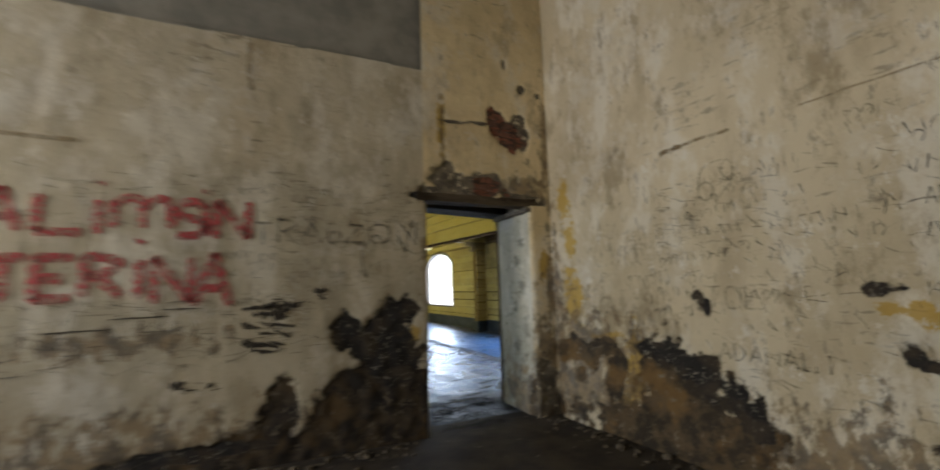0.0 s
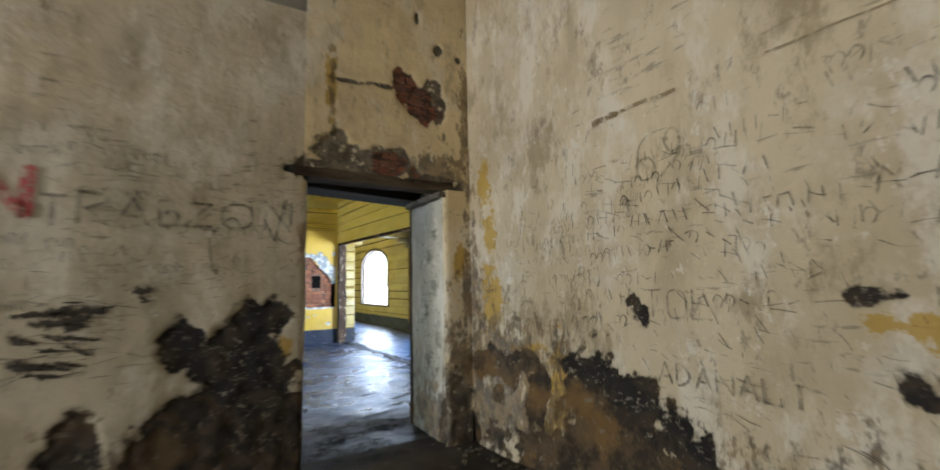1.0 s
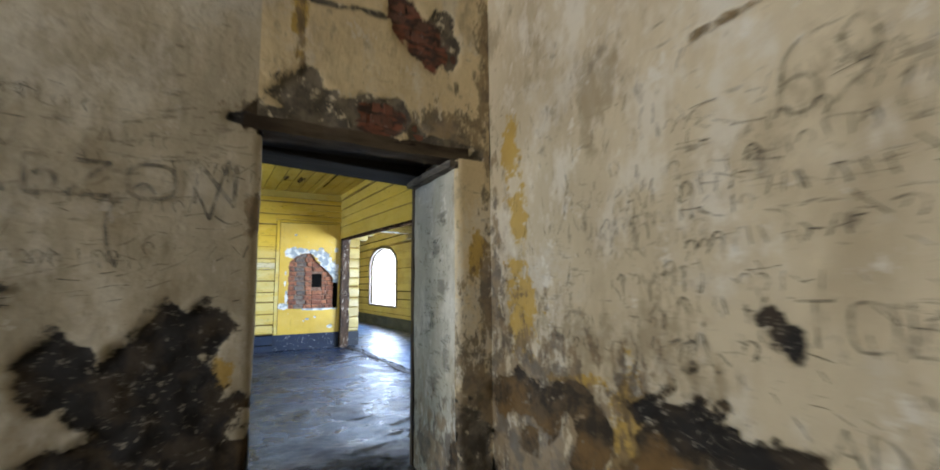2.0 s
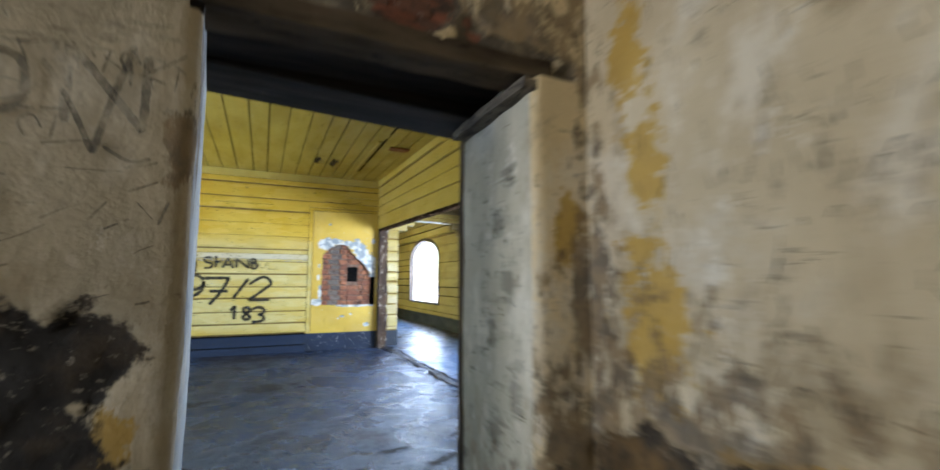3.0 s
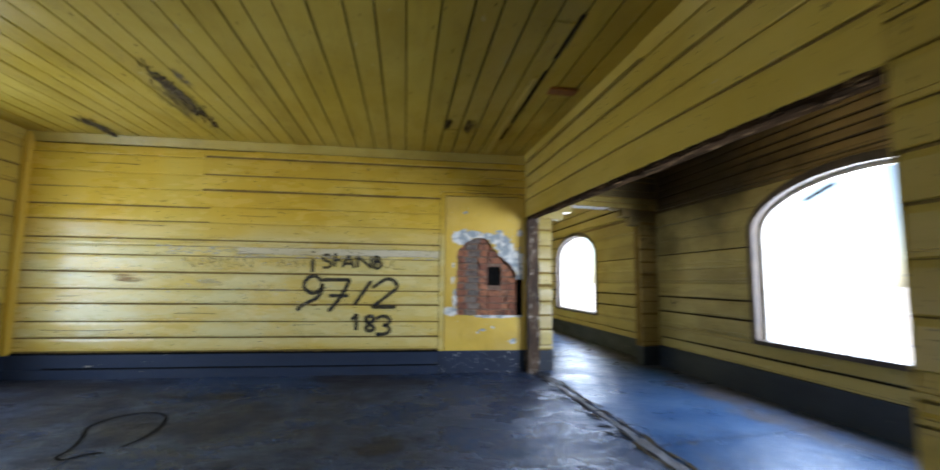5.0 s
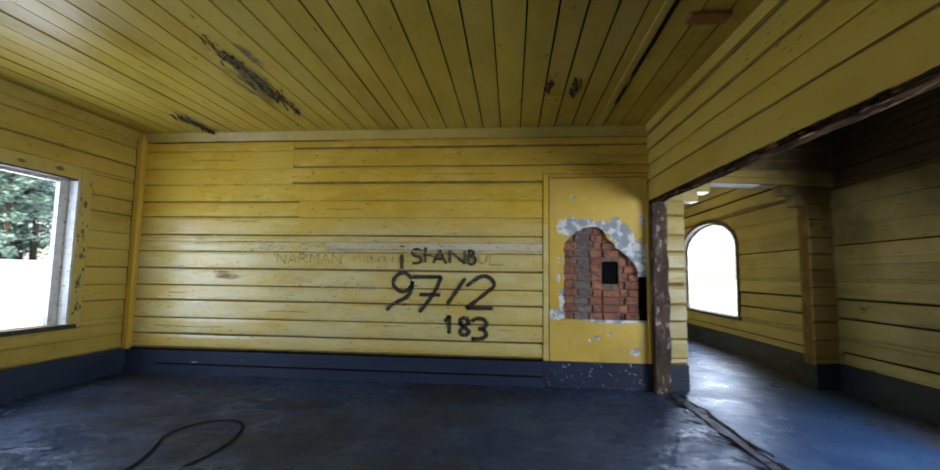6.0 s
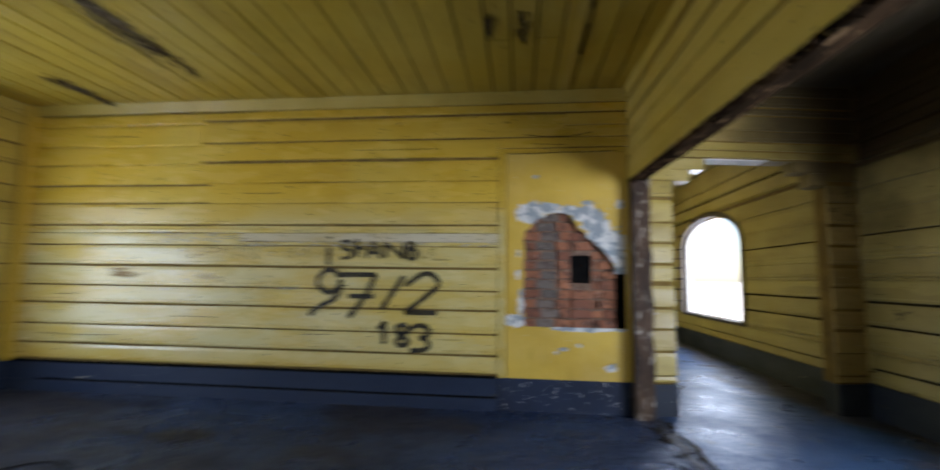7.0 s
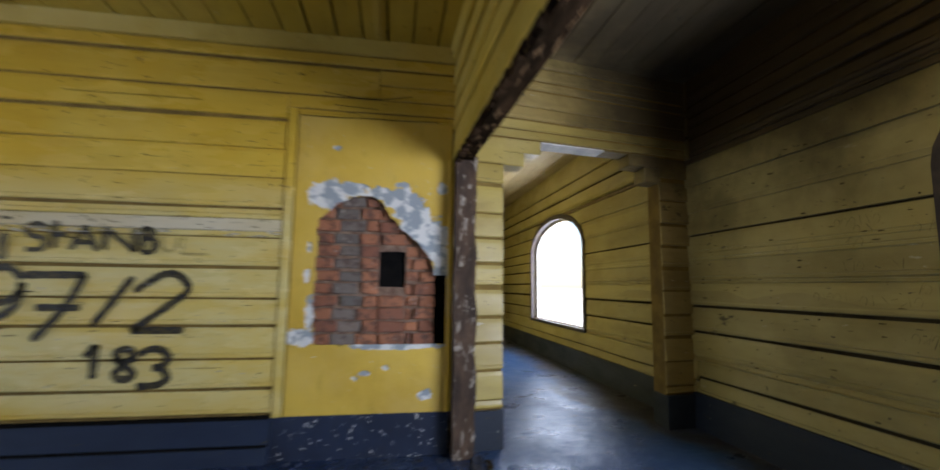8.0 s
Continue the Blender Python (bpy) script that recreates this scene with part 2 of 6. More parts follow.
def screed_material():
    """Blue-grey screed, browned by dirt and by painted shade towards the outer wall."""
    m, tree, b = mat("smooth_screed", 0.35)
    n = Net(tree)
    c = n.mix(n.step(n.noise(1.1, detail=7), 0.35, 0.68), (0.018, 0.050, 0.125), (0.040, 0.082, 0.165))
    at = n.add("ShaderNodeSeparateXYZ")
    n.link(n.geo, at.inputs[0])
    # dirt thickens towards the outer wall, painting in the shade under the sills
    sill_shade = n.step(at.outputs["X"], 4.6, 5.8, -0.10, 0.16)
    dirt = n.step(n.math("ADD", n.noise(0.9, (1.0, 0.5, 1.0), 9, 0.66), sill_shade), 0.50, 0.68)
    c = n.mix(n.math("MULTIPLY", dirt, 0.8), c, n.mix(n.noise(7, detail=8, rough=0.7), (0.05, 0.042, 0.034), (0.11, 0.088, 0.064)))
    c = n.mix(n.step(n.noise(5, detail=8, rough=0.74), 0.54, 0.70, 0.0, 0.6), c, (0.06, 0.056, 0.052))
    c = n.mix(n.step(n.noise(17, detail=6, rough=0.7), 0.64, 0.70, 0.0, 0.5), c, (0.018, 0.018, 0.022))
    n.link(c, b.inputs["Base Color"])
    b.inputs["Specular Tint"].default_value = (0.42, 0.74, 1.0, 1.0)
    n.link(n.step(dirt, 0.0, 1.0, 0.20, 0.08), b.inputs["Specular IOR Level"])
    n.link(n.step(n.noise(2.4, detail=8, rough=0.66), 0.35, 0.7, 0.26, 0.50), b.inputs["Roughness"])
    n.bump(b, n.math("ADD", n.noise(7, detail=9, rough=0.66), n.math("MULTIPLY", n.noise(2.2, (1.0, 0.35, 1.0), 6), 1.4)), 0.6, 0.025)
    return m


def panel_material(name, base, dark, flakes=0.672):
    """Gloss paint on plaster; the attribute bare says where it has flaked to white."""
    m, tree, b = mat(name, 0.45)
    n = Net(tree)
    c = n.mix(n.step(n.noise(1.6, detail=6), 0.35, 0.7), base, dark)
    c = n.mix(n.step(n.noise(1.3, detail=9, rough=0.7), 0.45, 0.68, 0.0, 0.55), c, tuple(v * 0.8 + 0.12 * base[0] for v in base))
    c = n.mix(n.step(n.noise(9, (1, 1, 0.4), 6), 0.55, 0.8, 0.0, 0.5), c, tuple(0.5 * v for v in dark))
    edge = n.math("SUBTRACT", n.noise(24, detail=7, rough=0.65), 0.5)
    bare = n.math("ADD", n.attr("bare"), n.math("MULTIPLY", edge, 0.8))
    under = n.mix(n.step(n.noise(11, detail=6), 0.46, 0.56), (0.30, 0.34, 0.36), (0.68, 0.68, 0.64))
    c = n.mix(n.step(bare, 0.47, 0.51), c, under)
    c = n.mix(n.step(n.noise(24, detail=6, rough=0.65), flakes, flakes + 0.018, 0.0, 0.85), c, (0.60, 0.60, 0.56))
    n.link(c, b.inputs["Base Color"])
    n.link(n.step(bare, 0.47, 0.51, 0.42, 0.9), b.inputs["Roughness"])
    n.bump(b, n.math("ADD", n.noise(5, detail=8), n.math("MULTIPLY", n.step(bare, 0.46, 0.52), -0.5)), 0.5, 0.012)
    return m


def dirt_floor_material():
    return plain("earth_floor", (0.018, 0.013, 0.009), (0.052, 0.039, 0.026), 3.0, 0.95, bump=0.8, specks=(0.15, 0.12, 0.085), chip=0.63)


def brick_material(name, a, bb):
    m, tree, b = mat(name, 0.9)
    n = Net(tree)
    c = n.mix(n.random(), a, bb)
    c = n.mix(n.step(n.noise(14, detail=5), 0.46, 0.66, 0.0, 0.75), c, (0.075, 0.045, 0.035))
    c = n.mix(n.step(n.noise(30, detail=4), 0.62, 0.72, 0.0, 0.7), c, (0.42, 0.36, 0.30))
    n.link(c, b.inputs["Base Color"])
    n.bump(b, n.noise(45, detail=5), 0.6, 0.008)
    return m


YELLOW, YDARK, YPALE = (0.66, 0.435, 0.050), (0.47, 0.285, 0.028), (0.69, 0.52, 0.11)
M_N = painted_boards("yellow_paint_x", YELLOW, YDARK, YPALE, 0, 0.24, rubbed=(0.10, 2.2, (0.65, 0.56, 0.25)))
M_N.node_tree.nodes["Principled BSDF"].inputs["Specular IOR Level"].default_value = 0.5
# yellow darkened for west wall, beam and stub: shade and dirt in one colour
M_YSHADE = painted_boards("shaded_yellow_paint_y", (0.50, 0.36, 0.065), (0.32, 0.22, 0.035), (0.55, 0.44, 0.13), 1, grime=0.8)
M_PART = painted_boards("dimmed_partition_paint", (0.56, 0.405, 0.065), (0.37, 0.25, 0.036), (0.62, 0.49, 0.14), 1, grime=0.7)
M_STUB = painted_boards("shaded_stub_paint", (0.46, 0.325, 0.048), (0.27, 0.18, 0.026), (0.52, 0.40, 0.10), 1, 0.42, grime=0.95)
M_Z = painted_boards("yellow_paint_z", YELLOW, YDARK, YPALE, 2)
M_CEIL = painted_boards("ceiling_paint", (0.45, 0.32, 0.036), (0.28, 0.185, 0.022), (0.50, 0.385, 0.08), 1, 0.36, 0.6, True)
M_ANX = painted_boards("annex_paint_x", (0.47, 0.365, 0.095), (0.28, 0.20, 0.055), (0.52, 0.43, 0.17), 0, grime=0.7, soot_shade=(5.9, 10.2, 3.5, 1.75))
M_ANY = painted_boards("annex_paint_y", (0.40, 0.32, 0.10), (0.21, 0.155, 0.048), (0.45, 0.38, 0.165), 1, grime=0.9, soot_shade=(5.9, 10.1, 3.5, 2.05))
# darker copies of the annex paint: soot plus shade put into the colour
M_SOOTSHADE = painted_boards("sooty_shaded_paint_x", (0.38, 0.275, 0.085), (0.17, 0.115, 0.04), (0.44, 0.34, 0.14), 0, 0.45, 0.9, soot_shade=(5.9, 10.6, 3.4, 1.95))
M_ANB = painted_boards("darkened_annex_paint_y", (0.22, 0.15, 0.06), (0.10, 0.064, 0.027), (0.29, 0.21, 0.09), 1, 0.6, 0.9, soot_shade=(5.9, 10.2, 3.5, 2.5))
M_ANC = painted_boards("annex_ceiling_paint", (0.36, 0.275, 0.13), (0.18, 0.13, 0.062), (0.42, 0.33, 0.17), 1, 0.6, 0.7, True, soot_shade=(5.8, 10.0, 3.3, 2.2))
M_BASE = painted_boards("slate_blue_paint", (0.016, 0.028, 0.058), (0.011, 0.017, 0.034), (0.026, 0.040, 0.072), 0, 0.5, 0.3)
M_BASE2 = painted_boards("grey_baseboard_paint", (0.019, 0.026, 0.038), (0.012, 0.016, 0.022), (0.034, 0.041, 0.052), 1, 0.5, 0.3)
M_SEAM = plain("shadowed_joint_paint", (0.15, 0.095, 0.022), (0.24, 0.155, 0.036), 6, 0.95)
M_GAP = plain("dark_gap", (0.03, 0.022, 0.012), (0.06, 0.045, 0.022), 6, 0.95)
M_PLASTER = old_plaster("whitewashed_plaster", (0.54, 0.475, 0.345), (0.42, 0.37, 0.27), (0.26, 0.22, 0.15), mortar=((0.016, 0.012, 0.009), (0.055, 0.038, 0.021), (0.11, 0.066, 0.024), (0.14, 0.11, 0.075)))
M_OVERDOOR = old_plaster("yellowed_plaster", (0.80, 0.66, 0.40), (0.64, 0.52, 0.31), (0.40, 0.30, 0.16), mortar=((0.085, 0.072, 0.054), (0.20, 0.165, 0.115), (0.13, 0.10, 0.065), (0.58, 0.50, 0.35)))
M_REVEAL = old_plaster("reveal_plaster", (0.52, 0.49, 0.385), (0.40, 0.38, 0.30), (0.22, 0.205, 0.16), dashes=0.8, mottle=0.6)
# left reveal: the window's blue light is put into the plaster colour
M_REVEAL2 = old_plaster("bluelit_reveal_plaster", (0.42, 0.45, 0.47), (0.33, 0.36, 0.39), (0.21, 0.23, 0.25), mottle=0.2)
M_GREYPL = plain("grey_plaster", (0.20, 0.19, 0.165), (0.30, 0.28, 0.24), 3, 0.95)
M_LINTEL = plain("sooty_timber", (0.012, 0.010, 0.009), (0.035, 0.028, 0.022), 9, 0.85, (0.15, 1, 1), bump=0.6)
M_LINTEL2 = plain("grimy_timber", (0.038, 0.028, 0.019), (0.12, 0.092, 0.062), 9, 0.9, (0.2, 1, 1), bump=1.0, specks=(0.02, 0.017, 0.014))
M_EDGE = plain("splintered_edge", (0.015, 0.010, 0.006), (0.058, 0.034, 0.018), 9, 0.95, (1, 0.25, 1), bump=0.9, specks=(0.17, 0.105, 0.052), chip=0.57)
M_EDGE.node_tree.nodes["Principled BSDF"].inputs["Specular IOR Level"].default_value = 0.1
for m in (M_LINTEL, M_LINTEL2):
    m.node_tree.nodes["Principled BSDF"].inputs["Specular IOR Level"].default_value = 0.12
M_OLDWOOD = plain("weathered_wood", (0.055, 0.045, 0.034), (0.19, 0.16, 0.12), 16, 0.9, (1, 0.3, 1), bump=1.2, specks=(0.03, 0.024, 0.018), chip=0.56)
M_POST = plain("peeling_brown_post", (0.035, 0.021, 0.013), (0.10, 0.058, 0.033), 9, 0.9, (1, 1, 0.35), bump=0.9, specks=(0.36, 0.31, 0.25), chip=0.565)
M_ARRIS = plain("grimy_brown_timber", (0.035, 0.022, 0.012), (0.10, 0.07, 0.04), 8, 0.9, (1, 1, 0.25), bump=0.8)
M_FLOOR = floor_material()
M_DIRT = dirt_floor_material()
M_SCREED = screed_material()
M_PANEL = panel_material("yellow_painted_plaster", (0.68, 0.46, 0.075), (0.56, 0.36, 0.05))
M_PANELB = panel_material("blue_painted_plaster", (0.020, 0.031, 0.060), (0.014, 0.020, 0.037), 0.622)
M_BRICK = brick_material("red_brick", (0.44, 0.175, 0.085), (0.23, 0.09, 0.053))
M_BRICKG = brick_material("grey_brick", (0.13, 0.115, 0.10), (0.21, 0.165, 0.135))
M_BRICKD = brick_material("grimy_red_brick", (0.21, 0.085, 0.05), (0.11, 0.06, 0.042))
M_MORTAR = plain("mortar", (0.15, 0.085, 0.055), (0.27, 0.18, 0.125), 20, 0.95, bump=0.7)
M_SOFFIT = plain("bright_soffit_white", (0.78, 0.77, 0.74), (0.60, 0.61, 0.60), 9, 0.9, bump=0.8)
M_BLACK = plain("black_void", (0.006, 0.006, 0.006), (0.012, 0.011, 0.01), 5, 0.95)
for m in (M_BLACK, M_EDGE, M_GAP):
    m.node_tree.nodes["Principled BSDF"].inputs["Specular IOR Level"].default_value = 0.0
M_SPRAY = worn_mark("black_spray_paint", (0.014, 0.013, 0.012), (0.03, 0.026, 0.018), 20, 1.0, 0.72, 0.6)
M_RED = worn_mark("red_spray_paint", (0.42, 0.04, 0.05), (0.46, 0.09, 0.09), 14, 0.95, 0.12)
M_PENCIL = worn_mark("pencil_marks", (0.09, 0.08, 0.065), (0.15, 0.135, 0.11), 9, 0.7, 0.0)
M_SCRATCH = worn_mark("scratched_plaster", (0.08, 0.07, 0.052), (0.16, 0.135, 0.10), 7, 0.75, 0.05)
M_FAINT = worn_mark("faded_marks", (0.16, 0.10, 0.03), (0.24, 0.16, 0.05), 15, 0.55, 0.1)
M_FAINT2 = worn_mark("faint_marks", (0.10, 0.09, 0.06), (0.2, 0.16, 0.09), 12, 0.4, 0.05)
M_ROT = plain("rotten_wood", (0.030, 0.020, 0.011), (0.10, 0.068, 0.034), 25, 0.95, specks=(0.46, 0.39, 0.24), chip=0.57)
M_ROT.node_tree.nodes["Principled BSDF"].inputs["Specular IOR Level"].default_value = 0.1
M_DAMP = stain_material("damp_stain", (0.075, 0.055, 0.025), (0.17, 0.125, 0.05), 5, (2.5, 0.5, 1), 0.42)
M_DECAY = stain_material("decayed_paint", (0.05, 0.038, 0.022), (0.30, 0.235, 0.14), 14, (2.2, 0.7, 1), 0.85)
M_HOLLOW = stain_material("broken_floor", (0.006, 0.007, 0.009), (0.022, 0.022, 0.024), 9, (0.7, 1.6, 1), 0.95)
M_GRIME = stain_material("trodden_dirt", (0.020, 0.017, 0.014), (0.042, 0.035, 0.028), 3, (1, 1, 1), 0.7)
M_CHAR = worn_mark("hacked_plaster", (0.016, 0.013, 0.011), (0.05, 0.038, 0.026), 30, 0.95, 0.75, 0.9)
M_SMEAR = stain_material("grey_smear", (0.11, 0.105, 0.09), (0.22, 0.205, 0.17), 7, (0.5, 0.5, 2.0), 0.36)
M_SCUFF = worn_mark("scuffed_paint", (0.60, 0.53, 0.36), (0.72, 0.68, 0.55), 25, 0.9, 0.3)
M_RUST = stain_material("rusty_smear", (0.30, 0.16, 0.05), (0.42, 0.25, 0.08), 5, (0.4, 1, 2.5), 0.6)
M_RUBBED = stain_material("rubbed_paint", (0.62, 0.56, 0.36), (0.70, 0.66, 0.50), 5, (0.35, 1, 2.5), 0.35)
M_BLOCK = plain("rusty_brown_wood", (0.22, 0.08, 0.02), (0.30, 0.12, 0.03), 12, 0.8)
M_SILL = plain("broken_mortar", (0.018, 0.022, 0.034), (0.055, 0.060, 0.078), 9, 0.6, bump=1.2, specks=(0.012, 0.011, 0.011), chip=0.53)
M_RUBBLE = plain("plaster_rubble", (0.05, 0.04, 0.028), (0.19, 0.155, 0.11), 14, 0.95, bump=0.8)
M_MUD = plain("dried_mud", (0.006, 0.006, 0.006), (0.014, 0.012, 0.011), 18, 0.95)
M_MUD.node_tree.nodes["Principled BSDF"].inputs["Specular IOR Level"].default_value = 0.05
M_GOUGE = worn_mark("gouged_plaster", (0.26, 0.19, 0.10), (0.40, 0.31, 0.18), 12, 0.9, 0.0)
M_BARK = plain("bark", (0.06, 0.045, 0.03), (0.11, 0.085, 0.06), 6, 0.95)
M_LEAF = plain("leaves", (0.13, 0.25, 0.20), (0.32, 0.44, 0.36), 1.2, 0.7)
M_CASE = painted_boards("casing_paint", (0.50, 0.40, 0.10), (0.36, 0.27, 0.06), (0.52, 0.43, 0.16), 2, 0.5, 0.7)
M_WORN = painted_boards("rubbed_pale_paint", (0.60, 0.52, 0.32), (0.48, 0.38, 0.15), (0.66, 0.62, 0.5), 0)
# east wall's stronger light is partly put into this lighter plaster colour
M_PLASTER_EAST = old_plaster("brightened_plaster", (0.65, 0.565, 0.40), (0.52, 0.445, 0.305), (0.36, 0.285, 0.175), dashes=0.5, mottle=0.68)
M_FRAME = plain("dark_window_frame", (0.035, 0.026, 0.02), (0.07, 0.05, 0.035), 10, 0.7)
M_WFRAME = plain("white_window_frame", (0.62, 0.60, 0.55), (0.50, 0.48, 0.43), 10, 0.6, specks=(0.22, 0.17, 0.11))


# ---- mesh helpers ----
def box(bm, x0, y0, z0, x1, y1, z1, bevel=0.0):
    made = bmesh.ops.create_cube(bm, size=1.0)["verts"]
    for v in made:
        v.co = Vector(((x0 + x1) / 2 + v.co.x * (x1 - x0), (y0 + y1) / 2 + v.co.y * (y1 - y0), (z0 + z1) / 2 + v.co.z * (z1 - z0)))
    if bevel:
        es = list({e for v in made for e in v.link_edges})
        bmesh.ops.bevel(bm, geom=es, offset=bevel, segments=1, affect="EDGES")
    return bm


def cube(x0, y0, z0, x1, y1, z1, bevel=0.0):
    return box(bmesh.new(), x0, y0, z0, x1, y1, z1, bevel)


def part(name, bm, material, parent=None, label=""):
    me = bpy.data.meshes.new(name)
    bmesh.ops.recalc_face_normals(bm, faces=bm.faces)
    bm.to_mesh(me)
    bm.free()
    me.materials.append(material)
    ob = new(name, me)
    if parent is not None:
        ob.parent = parent
    return tagged(ob, label)


def structure(name, bm, material, label, category):
    return tagged(part(name, bm, material), label, category, kind="structure")


def rough_edges(bm, amount, cuts=0, seed=0.0):
    """Worn, uneven surface: cut up and shifted by noise."""
    if cuts:
        bmesh.ops.subdivide_edges(bm, edges=[e for e in bm.edges if e.calc_length() > 0.12], cuts=cuts, use_grid_fill=True)
    for v in bm.verts:
        v.co += amount * noise.noise_vector(v.co * 6.0 + Vector((seed, 0, seed)))
    return bm


def prism(bm, face, d0, d1, top_d1=None):
    """A plank from an outline of (u, z) on a plane. face(u, z, d) gives the place at depth d before the plane;
    the front leans from d1 at the foot to top_d1 at the head."""
    outline, put = face
    zs = [z for _, z in outline]
    lo, hi = min(zs), max(zs)
    back = [bm.verts.new(put(u, z, d0)) for u, z in outline]
    lean = d1 if top_d1 is None else top_d1
    front = [bm.verts.new(put(u, z, d1 + (lean - d1) * (z - lo) / max(hi - lo, 1e-6))) for u, z in outline]
    bm.faces.new(front)
    bm.faces.new(back[::-1])
    k = len(outline)
    for i in range(k):
        bm.faces.new((back[i], back[(i + 1) % k], front[(i + 1) % k], front[i]))
    return bm


class Hole:
    """An opening on a wall plane: u0 to u1, sill to head, with an elliptic head above spring if round."""

    def __init__(self, u0, u1, sill, head, spring=None):
        self.u0, self.u1, self.sill, self.head, self.spring = u0, u1, sill, head, spring

    def half(self, z):
        h = (self.u1 - self.u0) / 2
        if self.spring is None or z <= self.spring:
            return h
        q = min(1.0, (z - self.spring) / (self.head - self.spring))
        return h * math.sqrt(max(0.0, 1 - q * q))


def strip_outlines(u0, u1, z0, z1, holes, n=5):
    """Outlines of the pieces of a strip u0..u1, z0..z1 that the holes leave."""
    cuts = sorted({z0, z1, *[z for h in holes for z in (h.sill, h.head) if z0 < z < z1]})
    done = []
    for a, b in zip(cuts, cuts[1:]):
        inside = [h for h in sorted(holes, key=lambda h: h.u0) if h.sill < (a + b) / 2 < h.head]
        zs = [a + (b - a) * i / n for i in range(n + 1)] if any(h.spring is not None and b > h.spring for h in inside) else [a, b]
        edges = [[(u0, z) for z in zs]]
        for h in inside:
            mid = (h.u0 + h.u1) / 2
            edges.append([(mid - h.half(z), z) for z in zs])
            edges.append([(mid + h.half(z), z) for z in zs])
        edges.append([(u1, z) for z in zs])
        for left, right in zip(edges[::2], edges[1::2]):
            if right[0][0] - left[0][0] > 0.004:
                ring = list(left[::-1]) + list(right)
                clean = [p for i, p in enumerate(ring) if math.dist(p, ring[i - 1]) > 1e-4]
                if len(clean) > 2:
                    done.append(clean)
    return done


def plank(outline, put, d, groove=False):
    """A lapped plank with a rounded lower lip, slightly bowed and warped along its length."""
    us, zs = [p[0] for p in outline], [p[1] for p in outline]
    u0, u1, z0, z1 = min(us), max(us), min(zs), max(zs)
    bm = bmesh.new()
    if len(outline) != 4:
        return prism(bm, (outline, put), 0.002, d, d - 0.016)
    n = max(1, round((u1 - u0) / 0.45))
    key = random.uniform(0, 50)
    rows = []
    for i in range(n + 1):
        u = u0 + (u1 - u0) * i / n
        lo = z0 + 0.006 * noise.noise(Vector((u * 1.1, key, 0)))
        hi = z1 + 0.006 * noise.noise(Vector((u * 1.1, 0, key)))
        w = 0.004 * noise.noise(Vector((u * 1.7, key, key)))
        prof = [(lo, 0.002), (lo, d + w - 0.006), (lo + 0.007, d + w), (hi - 0.03, d + w - 0.011), (hi, d + w - 0.019), (hi, 0.002)]
        if groove:
            prof[3:3] = [(lo + 0.024, d + w - 0.001), (lo + 0.026, d + w - 0.010), (lo + 0.032, d + w - 0.010), (lo + 0.034, d + w - 0.002)]
        rows.append([bm.verts.new(put(u, z, q)) for z, q in prof])
    for a, b in zip(rows, rows[1:]):
        for k in range(len(a) - 1):
            bm.faces.new((a[k], a[k + 1], b[k + 1], b[k]))
    bm.faces.new(rows[0])
    bm.faces.new(rows[-1][::-1])
    return bm


def boards(parent, put, u0, u1, lines, holes, material, proud=0.028, gap=0.010, wobble=0.005, grooved=0.25):
    """One plank an object between each two lines, cut round the holes."""
    for a, b in zip(lines, lines[1:]):
        a2, b2 = a + gap * random.choice((0.3, 0.5, 0.7, 0.9, 1.2)) + random.uniform(-wobble, wobble) * 0.5, b - gap * 0.3
        groove = random.random() < grooved
        for outline in strip_outlines(u0, u1, a2, b2, holes):
            part("board", plank(outline, put, proud + random.uniform(-0.006, 0.005), groove), material, parent)


def wall_core(name, put, u0, u1, z0, z1, holes, depth, material, label, category="wall"):
    bm = bmesh.new()
    zs = sorted({z0, z1, *[z for h in holes for z in (h.sill, h.head)], *[h.spring for h in holes if h.spring]})
    for a, b in zip(zs, zs[1:]):
        for outline in strip_outlines(u0, u1, a, b, holes, 12):
            prism(bm, (outline, put), -depth, 0.0)
    return structure(name, bm, material, label, category)


